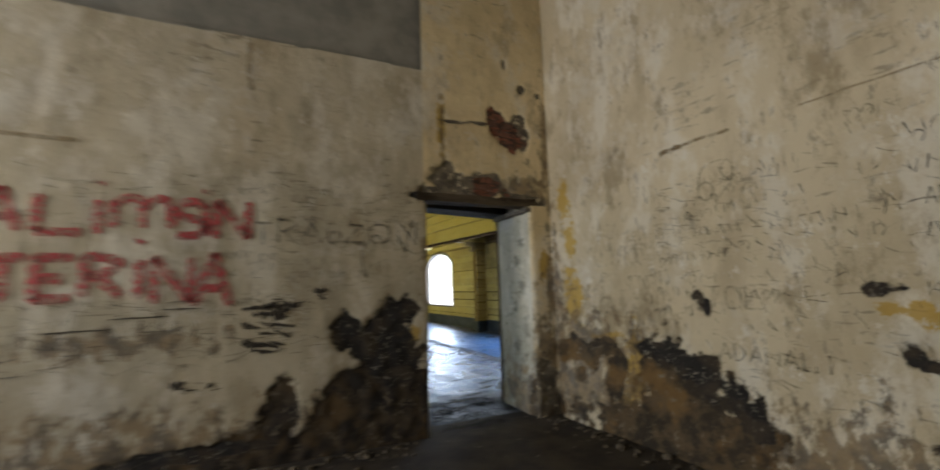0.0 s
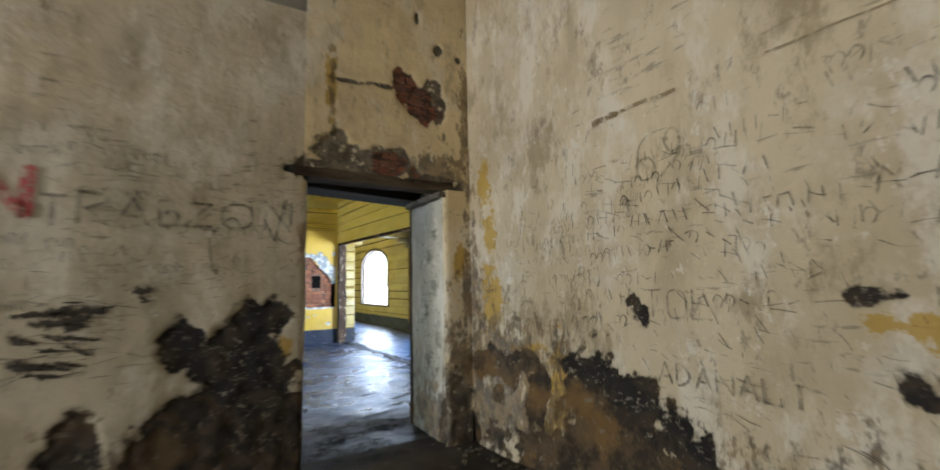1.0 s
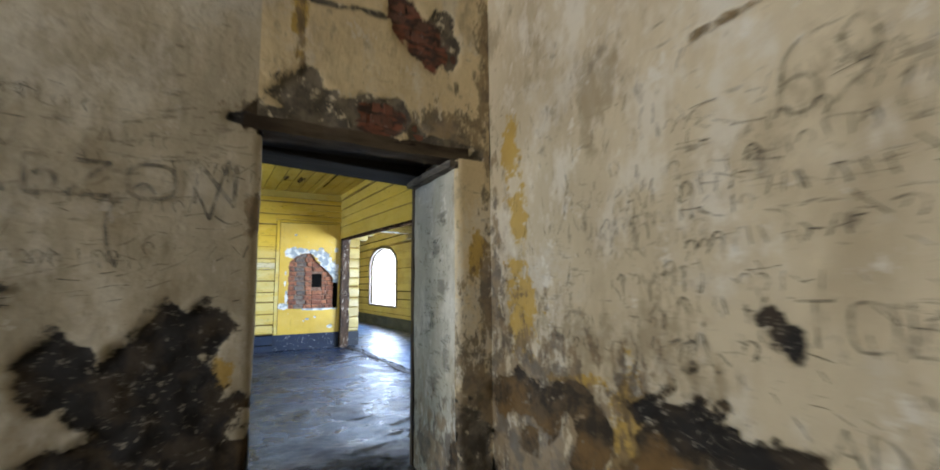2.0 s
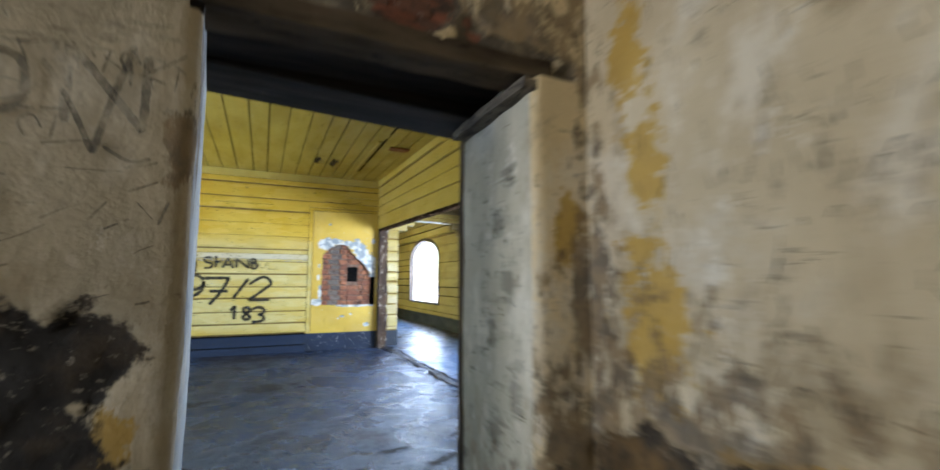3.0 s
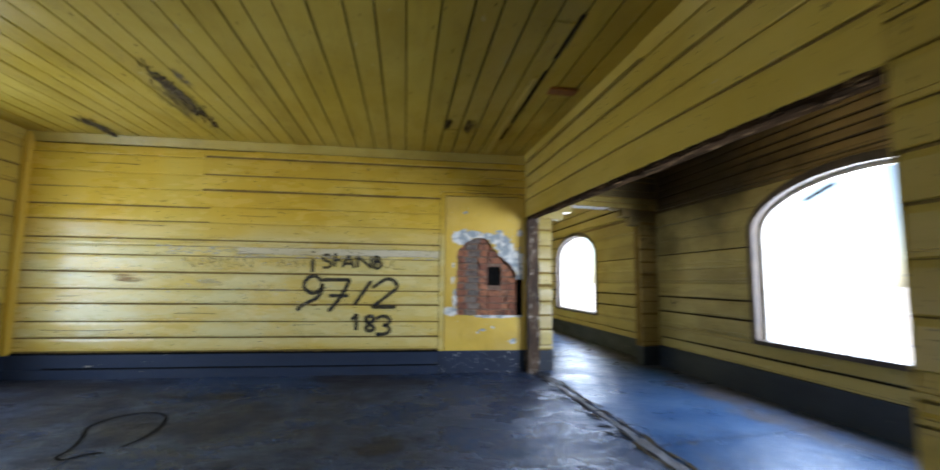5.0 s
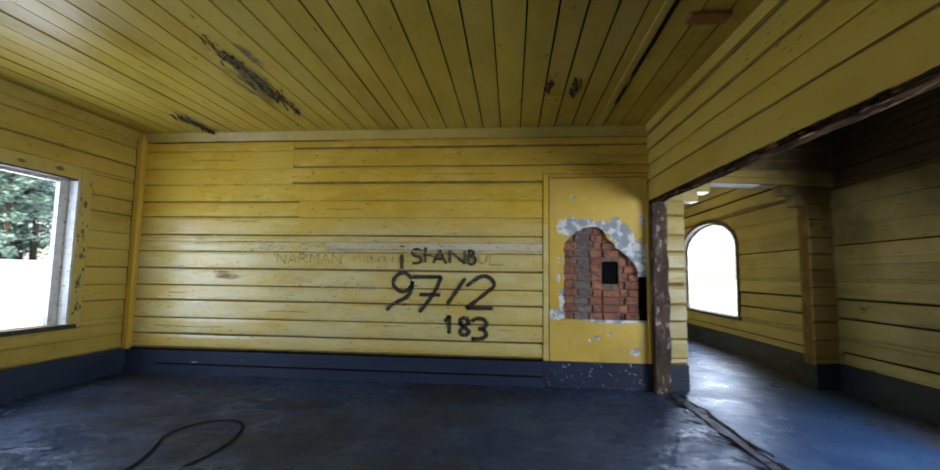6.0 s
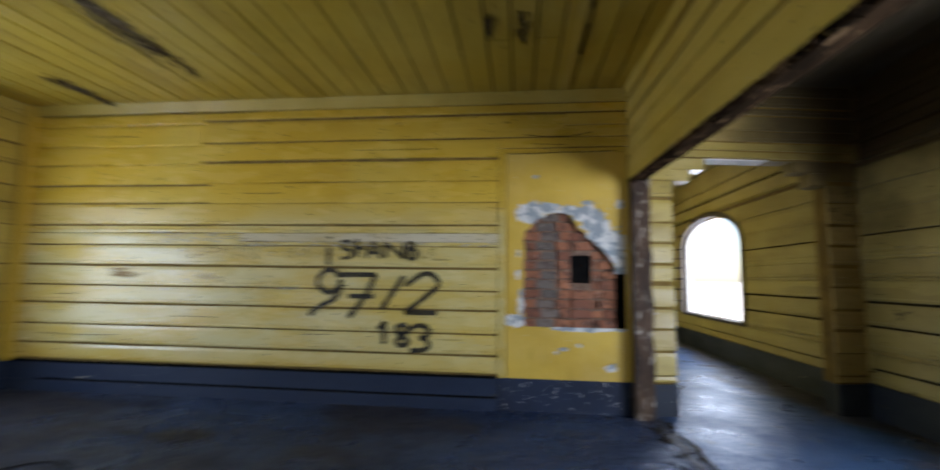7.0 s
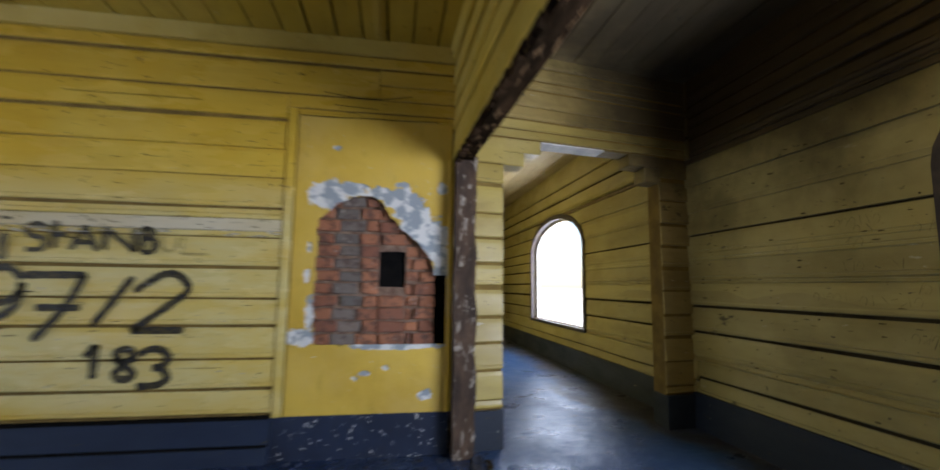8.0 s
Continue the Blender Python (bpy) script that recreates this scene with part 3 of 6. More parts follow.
def skin(name, parent, plan, z0, z1, res, marks, material, outward, depth=0.025, lumps=0.006, hole=None):
    """Plaster as a fine sheet along a line in the plan; marks shape the attributes. outward: the normal for each plan piece by its turn."""
    pts = []
    for (ax, ay), (bx, by) in zip(plan, plan[1:]):
        n = max(1, round(math.hypot(bx - ax, by - ay) / res))
        pts += [(ax + (bx - ax) * i / n, ay + (by - ay) * i / n) for i in range(n)]
    pts = np.array(pts + [plan[-1]])
    tang = np.gradient(pts, axis=0)
    tang /= np.linalg.norm(tang, axis=1)[:, None]
    norm = np.stack([tang[:, 1], -tang[:, 0]], 1) * outward
    rows = max(1, round((z1 - z0) / res))
    zs = np.linspace(z0, z1, rows + 1)
    x, z = np.meshgrid(pts[:, 0], zs)
    y, _ = np.meshgrid(pts[:, 1], zs)
    nx, ny = np.meshgrid(norm[:, 0], zs)[0], np.meshgrid(norm[:, 1], zs)[0]
    flat = np.stack([x, y, z], -1).reshape(-1, 3)
    wave = np.array([noise.noise(Vector(p) * 2.1) + 0.5 * noise.noise(Vector(p) * 7.0) for p in flat])
    fine = np.array([noise.noise(Vector(p) * 11.0) for p in flat])
    rag = np.array([noise.noise(Vector(p) * 5.0) + 0.55 * noise.noise(Vector(p) * 24.0) for p in flat]) * 0.40 + fine * 0.34
    layers = {k: np.zeros(len(flat)) for k in ("bare", "soot", "ochre", "stain", "brick")}
    for kind, mx, my, mz, rh, rv in marks:
        d = np.sqrt((np.hypot(flat[:, 0] - mx, flat[:, 1] - my) / rh) ** 2 + ((flat[:, 2] - mz) / rv) ** 2)
        layers[kind] = np.maximum(layers[kind], np.clip(1.0 - 0.5 * (d + rag), 0, 1))
    sunk = np.maximum(layers["bare"], np.maximum(layers["soot"], layers["brick"]))
    cut = np.clip((sunk - 0.42) / 0.08, 0, 1)
    off = lumps * wave - depth * cut * (0.6 + 0.6 * fine)
    flat = flat + np.stack([nx.ravel(), ny.ravel(), np.zeros(len(flat))], 1) * off[:, None]
    w = len(pts)
    faces = []
    for r in range(rows):
        for i in range(w - 1):
            k = r * w + i
            if hole is None or not hole((flat[k] + flat[k + w + 1]) / 2):
                faces.append((k, k + 1, k + w + 1, k + w))
    me = bpy.data.meshes.new(name)
    me.from_pydata(flat.tolist(), [], faces)
    for key, v in layers.items():
        me.attributes.new(key, "FLOAT", "POINT").data.foreach_set("value", v.astype(np.float32))
    me.polygons.foreach_set("use_smooth", [True] * len(me.polygons))
    me.materials.append(material)
    ob = new(name, me)
    ob.parent = parent
    return ob


# Handwriting: strokes on a grid 4 wide and 6 high, points joined in order, a blank lifts the hand.
GLYPH = {"A": "00262640 1232", "B": "00060626352413 1334423000", "D": "00060626432000", "E": "400000060646 0333", "I": "2026", "L": "06000040", "M": "0006062323464640", "N": "000606404046",
         "S": "453616050413334241301000", "T": "0646 2620", "U": "06021120314246", "R": "0006062645341303 1340", "O": "103041453616050110", "Z": "064646000040", "t": "1610 0343",
         "m": "0005 04162520 24364540", "i": "2024 2626", "1": "04262620", "2": "04152636454433000040", "3": "05163645443323 23334241301000", "7": "0646463310 1343",
         "8": "230414051636443423120110304132 3223", "9": "45362615142333444543321100", "/": "0046", "6": "3615030110304142331302"}


def strokes(text, gap=0.35):
    """The polylines of a text with their place in it."""
    out, x = [], 0.0
    for ch in text:
        for run in GLYPH.get(ch, "").split():
            d = [int(c) for c in run if c.isdigit()]
            pts = [(x + d[i] / 4, d[i + 1] / 6) for i in range(0, len(d) - 1, 2)]
            if len(pts) == 2 and pts[0] == pts[1]:
                pts = [(pts[0][0] - 0.05, pts[0][1] - 0.04), (pts[0][0] + 0.05, pts[0][1] + 0.04)]
            if len(pts) > 1:
                out.append(pts)
        x += 1.0 + gap if ch != "1" else 0.75 + gap
    return out


def ribbon(bm, pts, width, put, d):
    """A painted stroke: smoothed, of uneven width with round ends, lying on a plane."""
    for _ in range(2):
        fine = [pts[0]]
        for a, b in zip(pts, pts[1:]):
            fine += [(0.75 * a[0] + 0.25 * b[0], 0.75 * a[1] + 0.25 * b[1]), (0.25 * a[0] + 0.75 * b[0], 0.25 * a[1] + 0.75 * b[1])]
        pts = fine + [pts[-1]]
    full = []
    for a, b in zip(pts, pts[1:]):
        n = max(1, int(math.dist(a, b) / (width * 0.5)))
        full += [(a[0] + (b[0] - a[0]) * i / n, a[1] + (b[1] - a[1]) * i / n) for i in range(n)]
    full.append(pts[-1])
    rim = []
    for i, p in enumerate(full):
        a, b = full[max(0, i - 1)], full[min(len(full) - 1, i + 1)]
        t = Vector((b[0] - a[0], b[1] - a[1]))
        t = t.normalized() if t.length > 0 else Vector((1, 0))
        w = width / 2 * (0.85 + 0.3 * random.random()) * (0.55 if i in (0, len(full) - 1) else 1.0)
        rim.append(((p[0] - t.y * w, p[1] + t.x * w), (p[0] + t.y * w, p[1] - t.x * w)))
    rows = [(bm.verts.new(put(*l, d)), bm.verts.new(put(*r, d))) for l, r in rim]
    for (a, b), (c, e) in zip(rows, rows[1:]):
        bm.faces.new((a, b, e, c))


def graffiti(name, text, put, u, z, wide, high, width, material, label, d=0.004, slope=0.0, shake=0.02, gap=0.35):
    """Handwriting that starts at u, z on a plane, a letter an object; u grows to the reader's right."""
    root = tagged(new(name), label, "graffiti")
    end = max(p[0] for s in strokes(text, gap) for p in s)
    at = 0.0
    for ch in text:
        bm = bmesh.new()
        for k, s in enumerate(strokes(ch)):
            ribbon(bm, [(u + (px + at) / end * wide + random.uniform(-shake, shake) * high, z + py * high + slope * (px + at) / end * wide + random.uniform(-shake, shake) * high) for px, py in s], width, put, d + 0.0006 * (k % 3))
        part("letter" if ch.isalpha() else "figure", bm, material, root)
        at += 0.75 + gap if ch == "1" else 1.0 + gap
    return root


def lettering(name, rows, put, width, material, label, d=0.004, shake=0.015):
    """Handwriting with each letter at its own place: rows of letter, u, z, breadth, height."""
    root = tagged(new(name), label, "graffiti")
    for ch, u, z, wide, high in rows:
        bm = bmesh.new()
        for k, s in enumerate(strokes(ch)):
            ribbon(bm, [(u + px * wide + random.uniform(-shake, shake) * high, z + py * high + random.uniform(-shake, shake) * high) for px, py in s], width, put, d + 0.0006 * (k % 3))
        part("letter" if ch.isalpha() else "figure", bm, material, root)
    return root


def blotch(name, put, u, v, ru, rv, d, material, parent=None, turn=0.0):
    """A flat stain on a plane: rings that carry fade from 1 at the middle to 0 at the rim."""
    bm = bmesh.new()
    fade = bm.verts.layers.float.new("fade")
    ca, sa = math.cos(turn), math.sin(turn)
    rings = []
    for k in range(6):
        ring = []
        for i in range(28):
            a = math.tau * i / 28
            r = (0.02 + k / 5) * (1 + 0.2 * noise.noise(Vector((math.cos(a) * 1.5 + u, math.sin(a) * 1.5 + v, 7.0))))
            p, q = r * ru * math.cos(a), r * rv * math.sin(a)
            w = bm.verts.new(put(u + p * ca - q * sa, v + p * sa + q * ca, d))
            w[fade] = 1.0 - k / 5
            ring.append(w)
        rings.append(ring)
    bm.faces.new(rings[0])
    for a, b in zip(rings, rings[1:]):
        for i in range(28):
            bm.faces.new((a[i], a[(i + 1) % 28], b[(i + 1) % 28], b[i]))
    return part(name, bm, material, parent)


# ---- plan: white room south, yellow room north, annex east of it ----
NY, DY, SY = 10.71, 4.12, 3.29          # yellow room's end wall; both faces of the door wall
WX, PX, AX = -3.30, 3.53, 5.86          # west wall, partition, annex's outer wall
CZ, DOOR_L, DOOR_R, HEAD = 3.21, 1.29, 2.38, 2.0
FAR_L, FAR_R, RY = 1.215, 2.41, 4.05            # the reveals splay towards the yellow room
COR = (2.62, 3.29)                      # corner of the white room beside the door
END = (2.85, -3.3)


def on_north(u, z, d):
    return Vector((u, NY - d, z))


def on_west(u, z, d):
    return Vector((WX + d, u, z))


def on_part(u, z, d):
    """The partition runs slightly askew."""
    return Vector((PX + 0.022 * (NY - u) - d, u, z))


def on_beam(u, z, d):
    """The beam sags a little towards its south end."""
    return on_part(u, z - 0.085 * (max(0.0, NY - u) / 5.2) ** 1.3 * max(0.0, min(1.0, (3.05 - z) / 0.5)), d)


def on_east(u, z, d):
    return Vector((AX - d, u, z))


def on_door(u, z, d):
    return Vector((u, SY - d, z))


def on_white(u, z, d):
    k = (SY - u) / (SY - END[1])
    return Vector((COR[0] + (END[0] - COR[0]) * k - d, u, z))


def on_reveal_l(u, z, d):
    return Vector((DOOR_L + (FAR_L - DOOR_L) * (u - SY) / (DY - SY) + d, u, z))


def on_reveal_r(u, z, d):
    return Vector((DOOR_R + (FAR_R - DOOR_R) * (u - SY) / (RY - SY) - d, u, z))


def on_portal(u, z, d):
    return Vector((u, 10.72 + 0.16 * (u - 3.7) - d, z))


# ground and floors
g = bmesh.new()
bmesh.ops.create_grid(g, x_segments=120, y_segments=60, size=300)
for v in g.verts:
    k = min(1.0, max(0.0, (-v.co.x - 8.0) / 20.0))
    v.co.z = -0.35 + 2.3 * k * k * (3 - 2 * k) + (0.15 * noise.noise(v.co * 0.2) if k > 0 else 0.0)
    v.co.x, v.co.y = v.co.x * (6 if abs(v.co.x) > 200 else 1), v.co.y * (6 if abs(v.co.y) > 200 else 1)
structure("ground", g, plain("pale_gravel", (0.66, 0.65, 0.62), (0.76, 0.75, 0.72), 0.8, 0.95), "bright pale gravel ground rising to a bank outside", "ground")
slab = bmesh.new()
prism(slab, ([(3.80, 1.8), (AX + 0.3, 1.8), (AX + 0.3, 19.0), (3.55, 19.0), (3.75, 10.6)], lambda u, v, d: Vector((u, v, d))), -0.25, 0.006)
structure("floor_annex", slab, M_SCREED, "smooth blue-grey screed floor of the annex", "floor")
structure("floor", cube(WX - 0.3, 3.6, -0.3, AX + 0.25, 19.0, 0.0), M_FLOOR, "worn dusty grey-blue concrete floor with polished patches", "floor")
structure("floor_white_room", cube(-6.2, -3.6, -0.3, 3.3, 3.599, 0.0), M_DIRT, "dark earth and rubble floor of the plastered room", "floor")

# north wall of the yellow room
lines_n = [0.325, 0.505, 0.72, 0.95, 1.15, 1.37, 1.60, 1.815, 2.06, 2.26, 2.505, 2.735, 2.985, 3.12]
wall_n = structure("wall_north", cube(WX - 0.3, NY + 0.16, 0, PX + 0.1, NY + 0.45, 3.5), M_SEAM, "timber wall clad in yellow-painted horizontal boards", "wall")
part("wall_backing", cube(WX - 0.02, NY, 0.0, 2.24, NY + 0.16, CZ), M_SEAM, wall_n)
part("wall_backing", cube(2.24, NY, 2.57, PX, NY + 0.16, CZ), M_SEAM, wall_n)
boards(wall_n, on_north, WX + 0.1, 2.215, lines_n[:7], [], M_N, gap=0.021, grooved=0.9)
boards(wall_n, on_north, WX + 0.1, -0.56, [1.60, 1.735], [], M_N)
boards(wall_n, on_north, -0.555, 2.215, [1.64, 1.735], [], M_WORN, gap=0.004, grooved=0.0)
boards(wall_n, on_north, -0.555, 2.215, [1.60, 1.645], [], M_N, gap=0.006, grooved=0.0)
boards(wall_n, on_north, WX + 0.1, 2.215, [1.735, 1.815, 2.06], [], M_N, gap=0.015, grooved=0.7)
boards(wall_n, on_north, WX + 0.1, -0.96, [2.06, 2.26, 2.505], [], M_N, gap=0.015)
boards(wall_n, on_north, -0.9595, 2.215, [2.06, 2.285, 2.505], [], M_N, gap=0.003, wobble=0.001, grooved=0.0)
boards(wall_n, on_north, WX + 0.1, -1.07, [2.505, 2.72, 2.96], [], M_N, gap=0.003, wobble=0.001, grooved=0.0)
boards(wall_n, on_north, -1.0695, 2.215, [2.505, 2.735], [], M_N, gap=0.026)
boards(wall_n, on_north, 2.22, PX - 0.01, [2.62, 2.735], [], M_N, gap=0.006, grooved=0.0)
boards(wall_n, on_north, 2.295, PX - 0.01, [2.57, 2.62], [], M_N, gap=0.004, grooved=0.0)
boards(wall_n, on_north, -1.0695, 2.90, [2.735, 2.985], [], M_N, gap=0.026)
boards(wall_n, on_north, 2.905, PX - 0.01, [2.735, 2.86, 2.985], [], M_N, gap=0.008)
boards(wall_n, on_north, WX + 0.1, -1.07, [2.96, 3.10], [], M_N, gap=0.026)
boards(wall_n, on_north, -1.0695, PX - 0.01, [2.985, 3.10], [], M_N, gap=0.026)
part("batten", rough_edges(cube(2.224, NY - 0.030, 0.31, 2.288, NY + 0.01, 2.62, 0.004), 0.002, 8), M_N, wall_n)
tagged(part("cornice", prism(bmesh.new(), ([(WX, 3.10), (PX, 3.10), (PX, CZ), (WX, CZ)], on_north), -0.01, 0.03, 0.075), M_YSHADE), "yellow-painted wooden cornice under the ceiling", "trim", kind="structure")
part("corner_post", cube(WX + 0.02, NY - 0.09, 0.3, WX + 0.11, NY, CZ, 0.012), M_Z, wall_n)

# baseboards
bb = structure("baseboard", prism(bmesh.new(), ([(WX, 0.0), (2.22, 0.0), (2.22, 0.31), (WX, 0.31)], on_north), 0.0, 0.045, 0.03), M_BASE, "slate-blue painted wooden baseboard", "baseboard")
part("lower_board", rough_edges(prism(bmesh.new(), ([(WX, 0.0), (2.21, 0.0), (2.21, 0.112), (WX, 0.118)], on_north), 0.03, 0.066, 0.058), 0.003, 14), M_BASE, bb)
part("joint", rough_edges(prism(bmesh.new(), ([(WX + 0.5, 0.119), (2.21, 0.113), (2.21, 0.130), (WX + 0.5, 0.136)], on_north), 0.03, 0.0465), 0.002, 14), M_BLACK, bb)
part("joint", rough_edges(prism(bmesh.new(), ([(WX + 0.1, 0.30), (2.215, 0.30), (2.215, 0.322), (WX + 0.1, 0.322)], on_north), 0.0, 0.036), 0.003, 14), M_BLACK, bb)
structure("baseboard", prism(bmesh.new(), ([(3.95, 0.0), (NY, 0.0), (NY, 0.31), (3.95, 0.31)], on_west), 0.0, 0.05, 0.035), M_BASE, "slate-blue painted wooden baseboard", "baseboard")
structure("baseboard", prism(bmesh.new(), ([(2.0, 0.0), (18.6, 0.0), (18.6, 0.32), (2.0, 0.32)], on_east), 0.0, 0.045, 0.03), M_BASE2, "grey painted baseboard in the annex", "baseboard")

# west wall with its window
tagged(part("cornice", prism(bmesh.new(), ([(DY, 3.10), (NY, 3.10), (NY, CZ), (DY, CZ)], on_west), -0.01, 0.03, 0.075), M_YSHADE), "yellow-painted wooden cornice under the ceiling", "trim", kind="structure")
win_w = [Hole(7.45, 9.87, 0.70, 2.40)]
wall_w = wall_core("wall_west", on_west, 3.5, NY + 0.45, 0, 3.5, win_w, 0.16, M_SEAM, "timber outer wall clad in yellow-painted boards")
boards(wall_w, on_west, 3.95, NY - 0.09, lines_n, [Hole(h.u0 - 0.15, h.u1 + 0.15, h.sill - 0.05, h.head + 0.15) for h in win_w], M_YSHADE)

# partition: stub, beam over the wide opening
part_stub = structure("partition_stub", prism(bmesh.new(), ([(DY - 0.3, 0), (5.57, 0), (5.57, 3.4), (DY - 0.3, 3.4)], on_part), -0.11, 0.0), M_SEAM, "yellow-boarded partition left standing beside the opening", "wall")
lines_p = [0.31, 0.425, 0.59, 0.785, 0.88, 0.99, 1.185, 1.40, 1.61, 1.815, 2.0, 2.20, 2.36, 2.50]
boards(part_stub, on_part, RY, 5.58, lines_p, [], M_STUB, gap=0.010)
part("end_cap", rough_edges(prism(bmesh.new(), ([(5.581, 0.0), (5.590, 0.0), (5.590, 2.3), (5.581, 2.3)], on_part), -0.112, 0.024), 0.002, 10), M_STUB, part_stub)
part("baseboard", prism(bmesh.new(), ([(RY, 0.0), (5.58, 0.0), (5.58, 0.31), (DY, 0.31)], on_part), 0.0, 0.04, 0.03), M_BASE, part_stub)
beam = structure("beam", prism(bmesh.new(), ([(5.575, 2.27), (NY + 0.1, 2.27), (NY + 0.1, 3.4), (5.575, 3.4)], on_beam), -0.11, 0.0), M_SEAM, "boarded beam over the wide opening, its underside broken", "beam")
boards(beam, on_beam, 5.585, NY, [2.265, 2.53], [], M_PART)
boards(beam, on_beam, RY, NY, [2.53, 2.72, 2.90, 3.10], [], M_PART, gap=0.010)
for u0, u1, z0, d in ((DY, 7.34, 3.10, 0.075), (7.35, NY, 3.13, 0.065)):
    tagged(part("cornice", prism(bmesh.new(), ([(u0, z0), (u1, z0), (u1, CZ), (u0, CZ)], on_part), -0.01, 0.035, d), M_PART), "yellow-painted wooden cornice on the partition", "trim", kind="structure")
bm = bmesh.new()
u, rng = 5.585, random.Random(12)
while u < NY - 0.02:
    w = rng.uniform(0.03, 0.11)
    lo = 2.262 - abs(rng.gauss(0.008, 0.014)) - (0.02 if rng.random() < 0.12 else 0.0)
    e = min(u + w, NY)
    prism(bm, ([(u, 2.276), (u, lo + rng.uniform(-0.006, 0.012)), ((u + e) / 2, lo), (e, lo + rng.uniform(-0.006, 0.016)), (e, 2.276)], on_beam), -0.02, rng.uniform(-0.006, 0.008) + 0.02)
    u = e - 0.001
part("broken_edge", bm, M_EDGE, beam)
part("soffit", rough_edges(prism(bmesh.new(), ([(5.585, 2.25), (NY, 2.25), (NY, 2.275), (5.585, 2.275)], on_beam), -0.113, -0.005), 0.006, 24), M_EDGE, beam)

# east wall of the annex with arched windows
ARCH = [Hole(13.50, 16.02, 0.66, 2.46, 1.92), Hole(6.45, 8.95, 0.66, 2.44, 1.92)]
wall_e = wall_core("wall_east", on_east, 1.8, 19.0, 0, 3.6, ARCH, 0.13, M_GAP, "outer wall of the annex clad in pale yellow boards")
around = [Hole(h.u0 - 0.07, h.u1 + 0.07, h.sill - 0.05, h.head + 0.07, h.spring) for h in ARCH]
LOW_E = [0.31, 0.46, 0.665, 0.865, 1.085, 1.28, 1.50, 1.735, 1.99, 2.21, 2.44]
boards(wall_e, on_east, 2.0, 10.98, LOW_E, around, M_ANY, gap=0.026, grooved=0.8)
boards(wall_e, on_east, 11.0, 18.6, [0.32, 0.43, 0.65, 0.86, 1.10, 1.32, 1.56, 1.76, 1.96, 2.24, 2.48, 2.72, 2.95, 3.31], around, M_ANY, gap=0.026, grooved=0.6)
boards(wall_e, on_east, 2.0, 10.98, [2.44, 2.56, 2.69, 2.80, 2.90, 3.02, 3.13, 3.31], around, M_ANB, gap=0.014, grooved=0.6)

# portal across the annex
def across(x0, x1, z0, z1, d0, d1, bevel=0.0):
    """A block of the portal: from d0 behind its face to d1 before it."""
    bm = cube(x0, -d1, z0, x1, d0, z1, bevel)
    for v in bm.verts:
        v.co.y += 10.72 + 0.16 * (v.co.x - 3.7)
    return bm


portal = structure("portal", across(3.62, AX, 2.52, 3.4, 0.2, 0.0), M_SEAM, "boarded portal with stepped brackets across the annex", "portal")
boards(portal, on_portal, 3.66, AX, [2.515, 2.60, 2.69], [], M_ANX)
boards(portal, on_portal, 3.66, AX, [2.69, 2.82, 2.97, 3.06, 3.185, 3.3], [], M_SOOTSHADE, gap=0.016, grooved=0.6)
for x0, x1, skin_of in ((3.62, 3.93, M_ANX), (5.53, AX, M_SOOTSHADE)):
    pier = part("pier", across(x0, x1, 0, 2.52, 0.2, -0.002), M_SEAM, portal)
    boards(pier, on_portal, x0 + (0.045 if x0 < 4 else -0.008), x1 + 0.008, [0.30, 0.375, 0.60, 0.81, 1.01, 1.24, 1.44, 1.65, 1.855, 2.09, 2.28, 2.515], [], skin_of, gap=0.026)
    part("pier_base", across(x0 + (0.04 if x0 < 4 else -0.012), x1 + 0.012, 0, 0.30, 0.21, 0.034), M_BASE2, portal)
for x0, x1, z0, z1 in ((3.925, 4.13, 2.28, 2.398), (3.925, 4.285, 2.40, 2.516), (5.19, 5.535, 2.40, 2.516), (5.36, 5.535, 2.26, 2.398)):
    part("bracket_step", across(x0, x1, z0, z1, 0.19, 0.012, 0.008), M_ANX if x0 < 5 else M_SOOTSHADE, portal)
# white ends where the lit stretch ends; that brightness is in the colour
part("soffit", across(4.30, 4.93, 2.508, 2.519, 0.19, 0.0), M_SOFFIT, portal)
part("soffit", across(4.93, 5.18, 2.508, 2.519, 0.19, 0.0), M_SOOTSHADE, portal, "dark end of the soffit beyond its bright stretch")

# broken post at the partition's end
post = structure("post", rough_edges(cube(PX - 0.012, 10.57, 0, PX + 0.155, 10.73, 2.27), 0.02, 14), M_POST, "weathered brown timber post with peeling paint", "post")

# other walls that close the place
structure("wall_annex_north", cube(3.4, 18.6, 0, AX + 0.3, 18.9, 3.6), M_ANX, "plain end wall of the annex", "wall")
structure("wall_annex_west", cube(3.50, 11.17, 0, 3.85, 18.6, 3.6), M_ANY, "plain inner wall of the annex", "wall")
structure("wall_annex_south", cube(PX, 1.8, 0, AX + 0.3, 2.0, 3.6), M_ANX, "plain end wall of the annex", "wall")

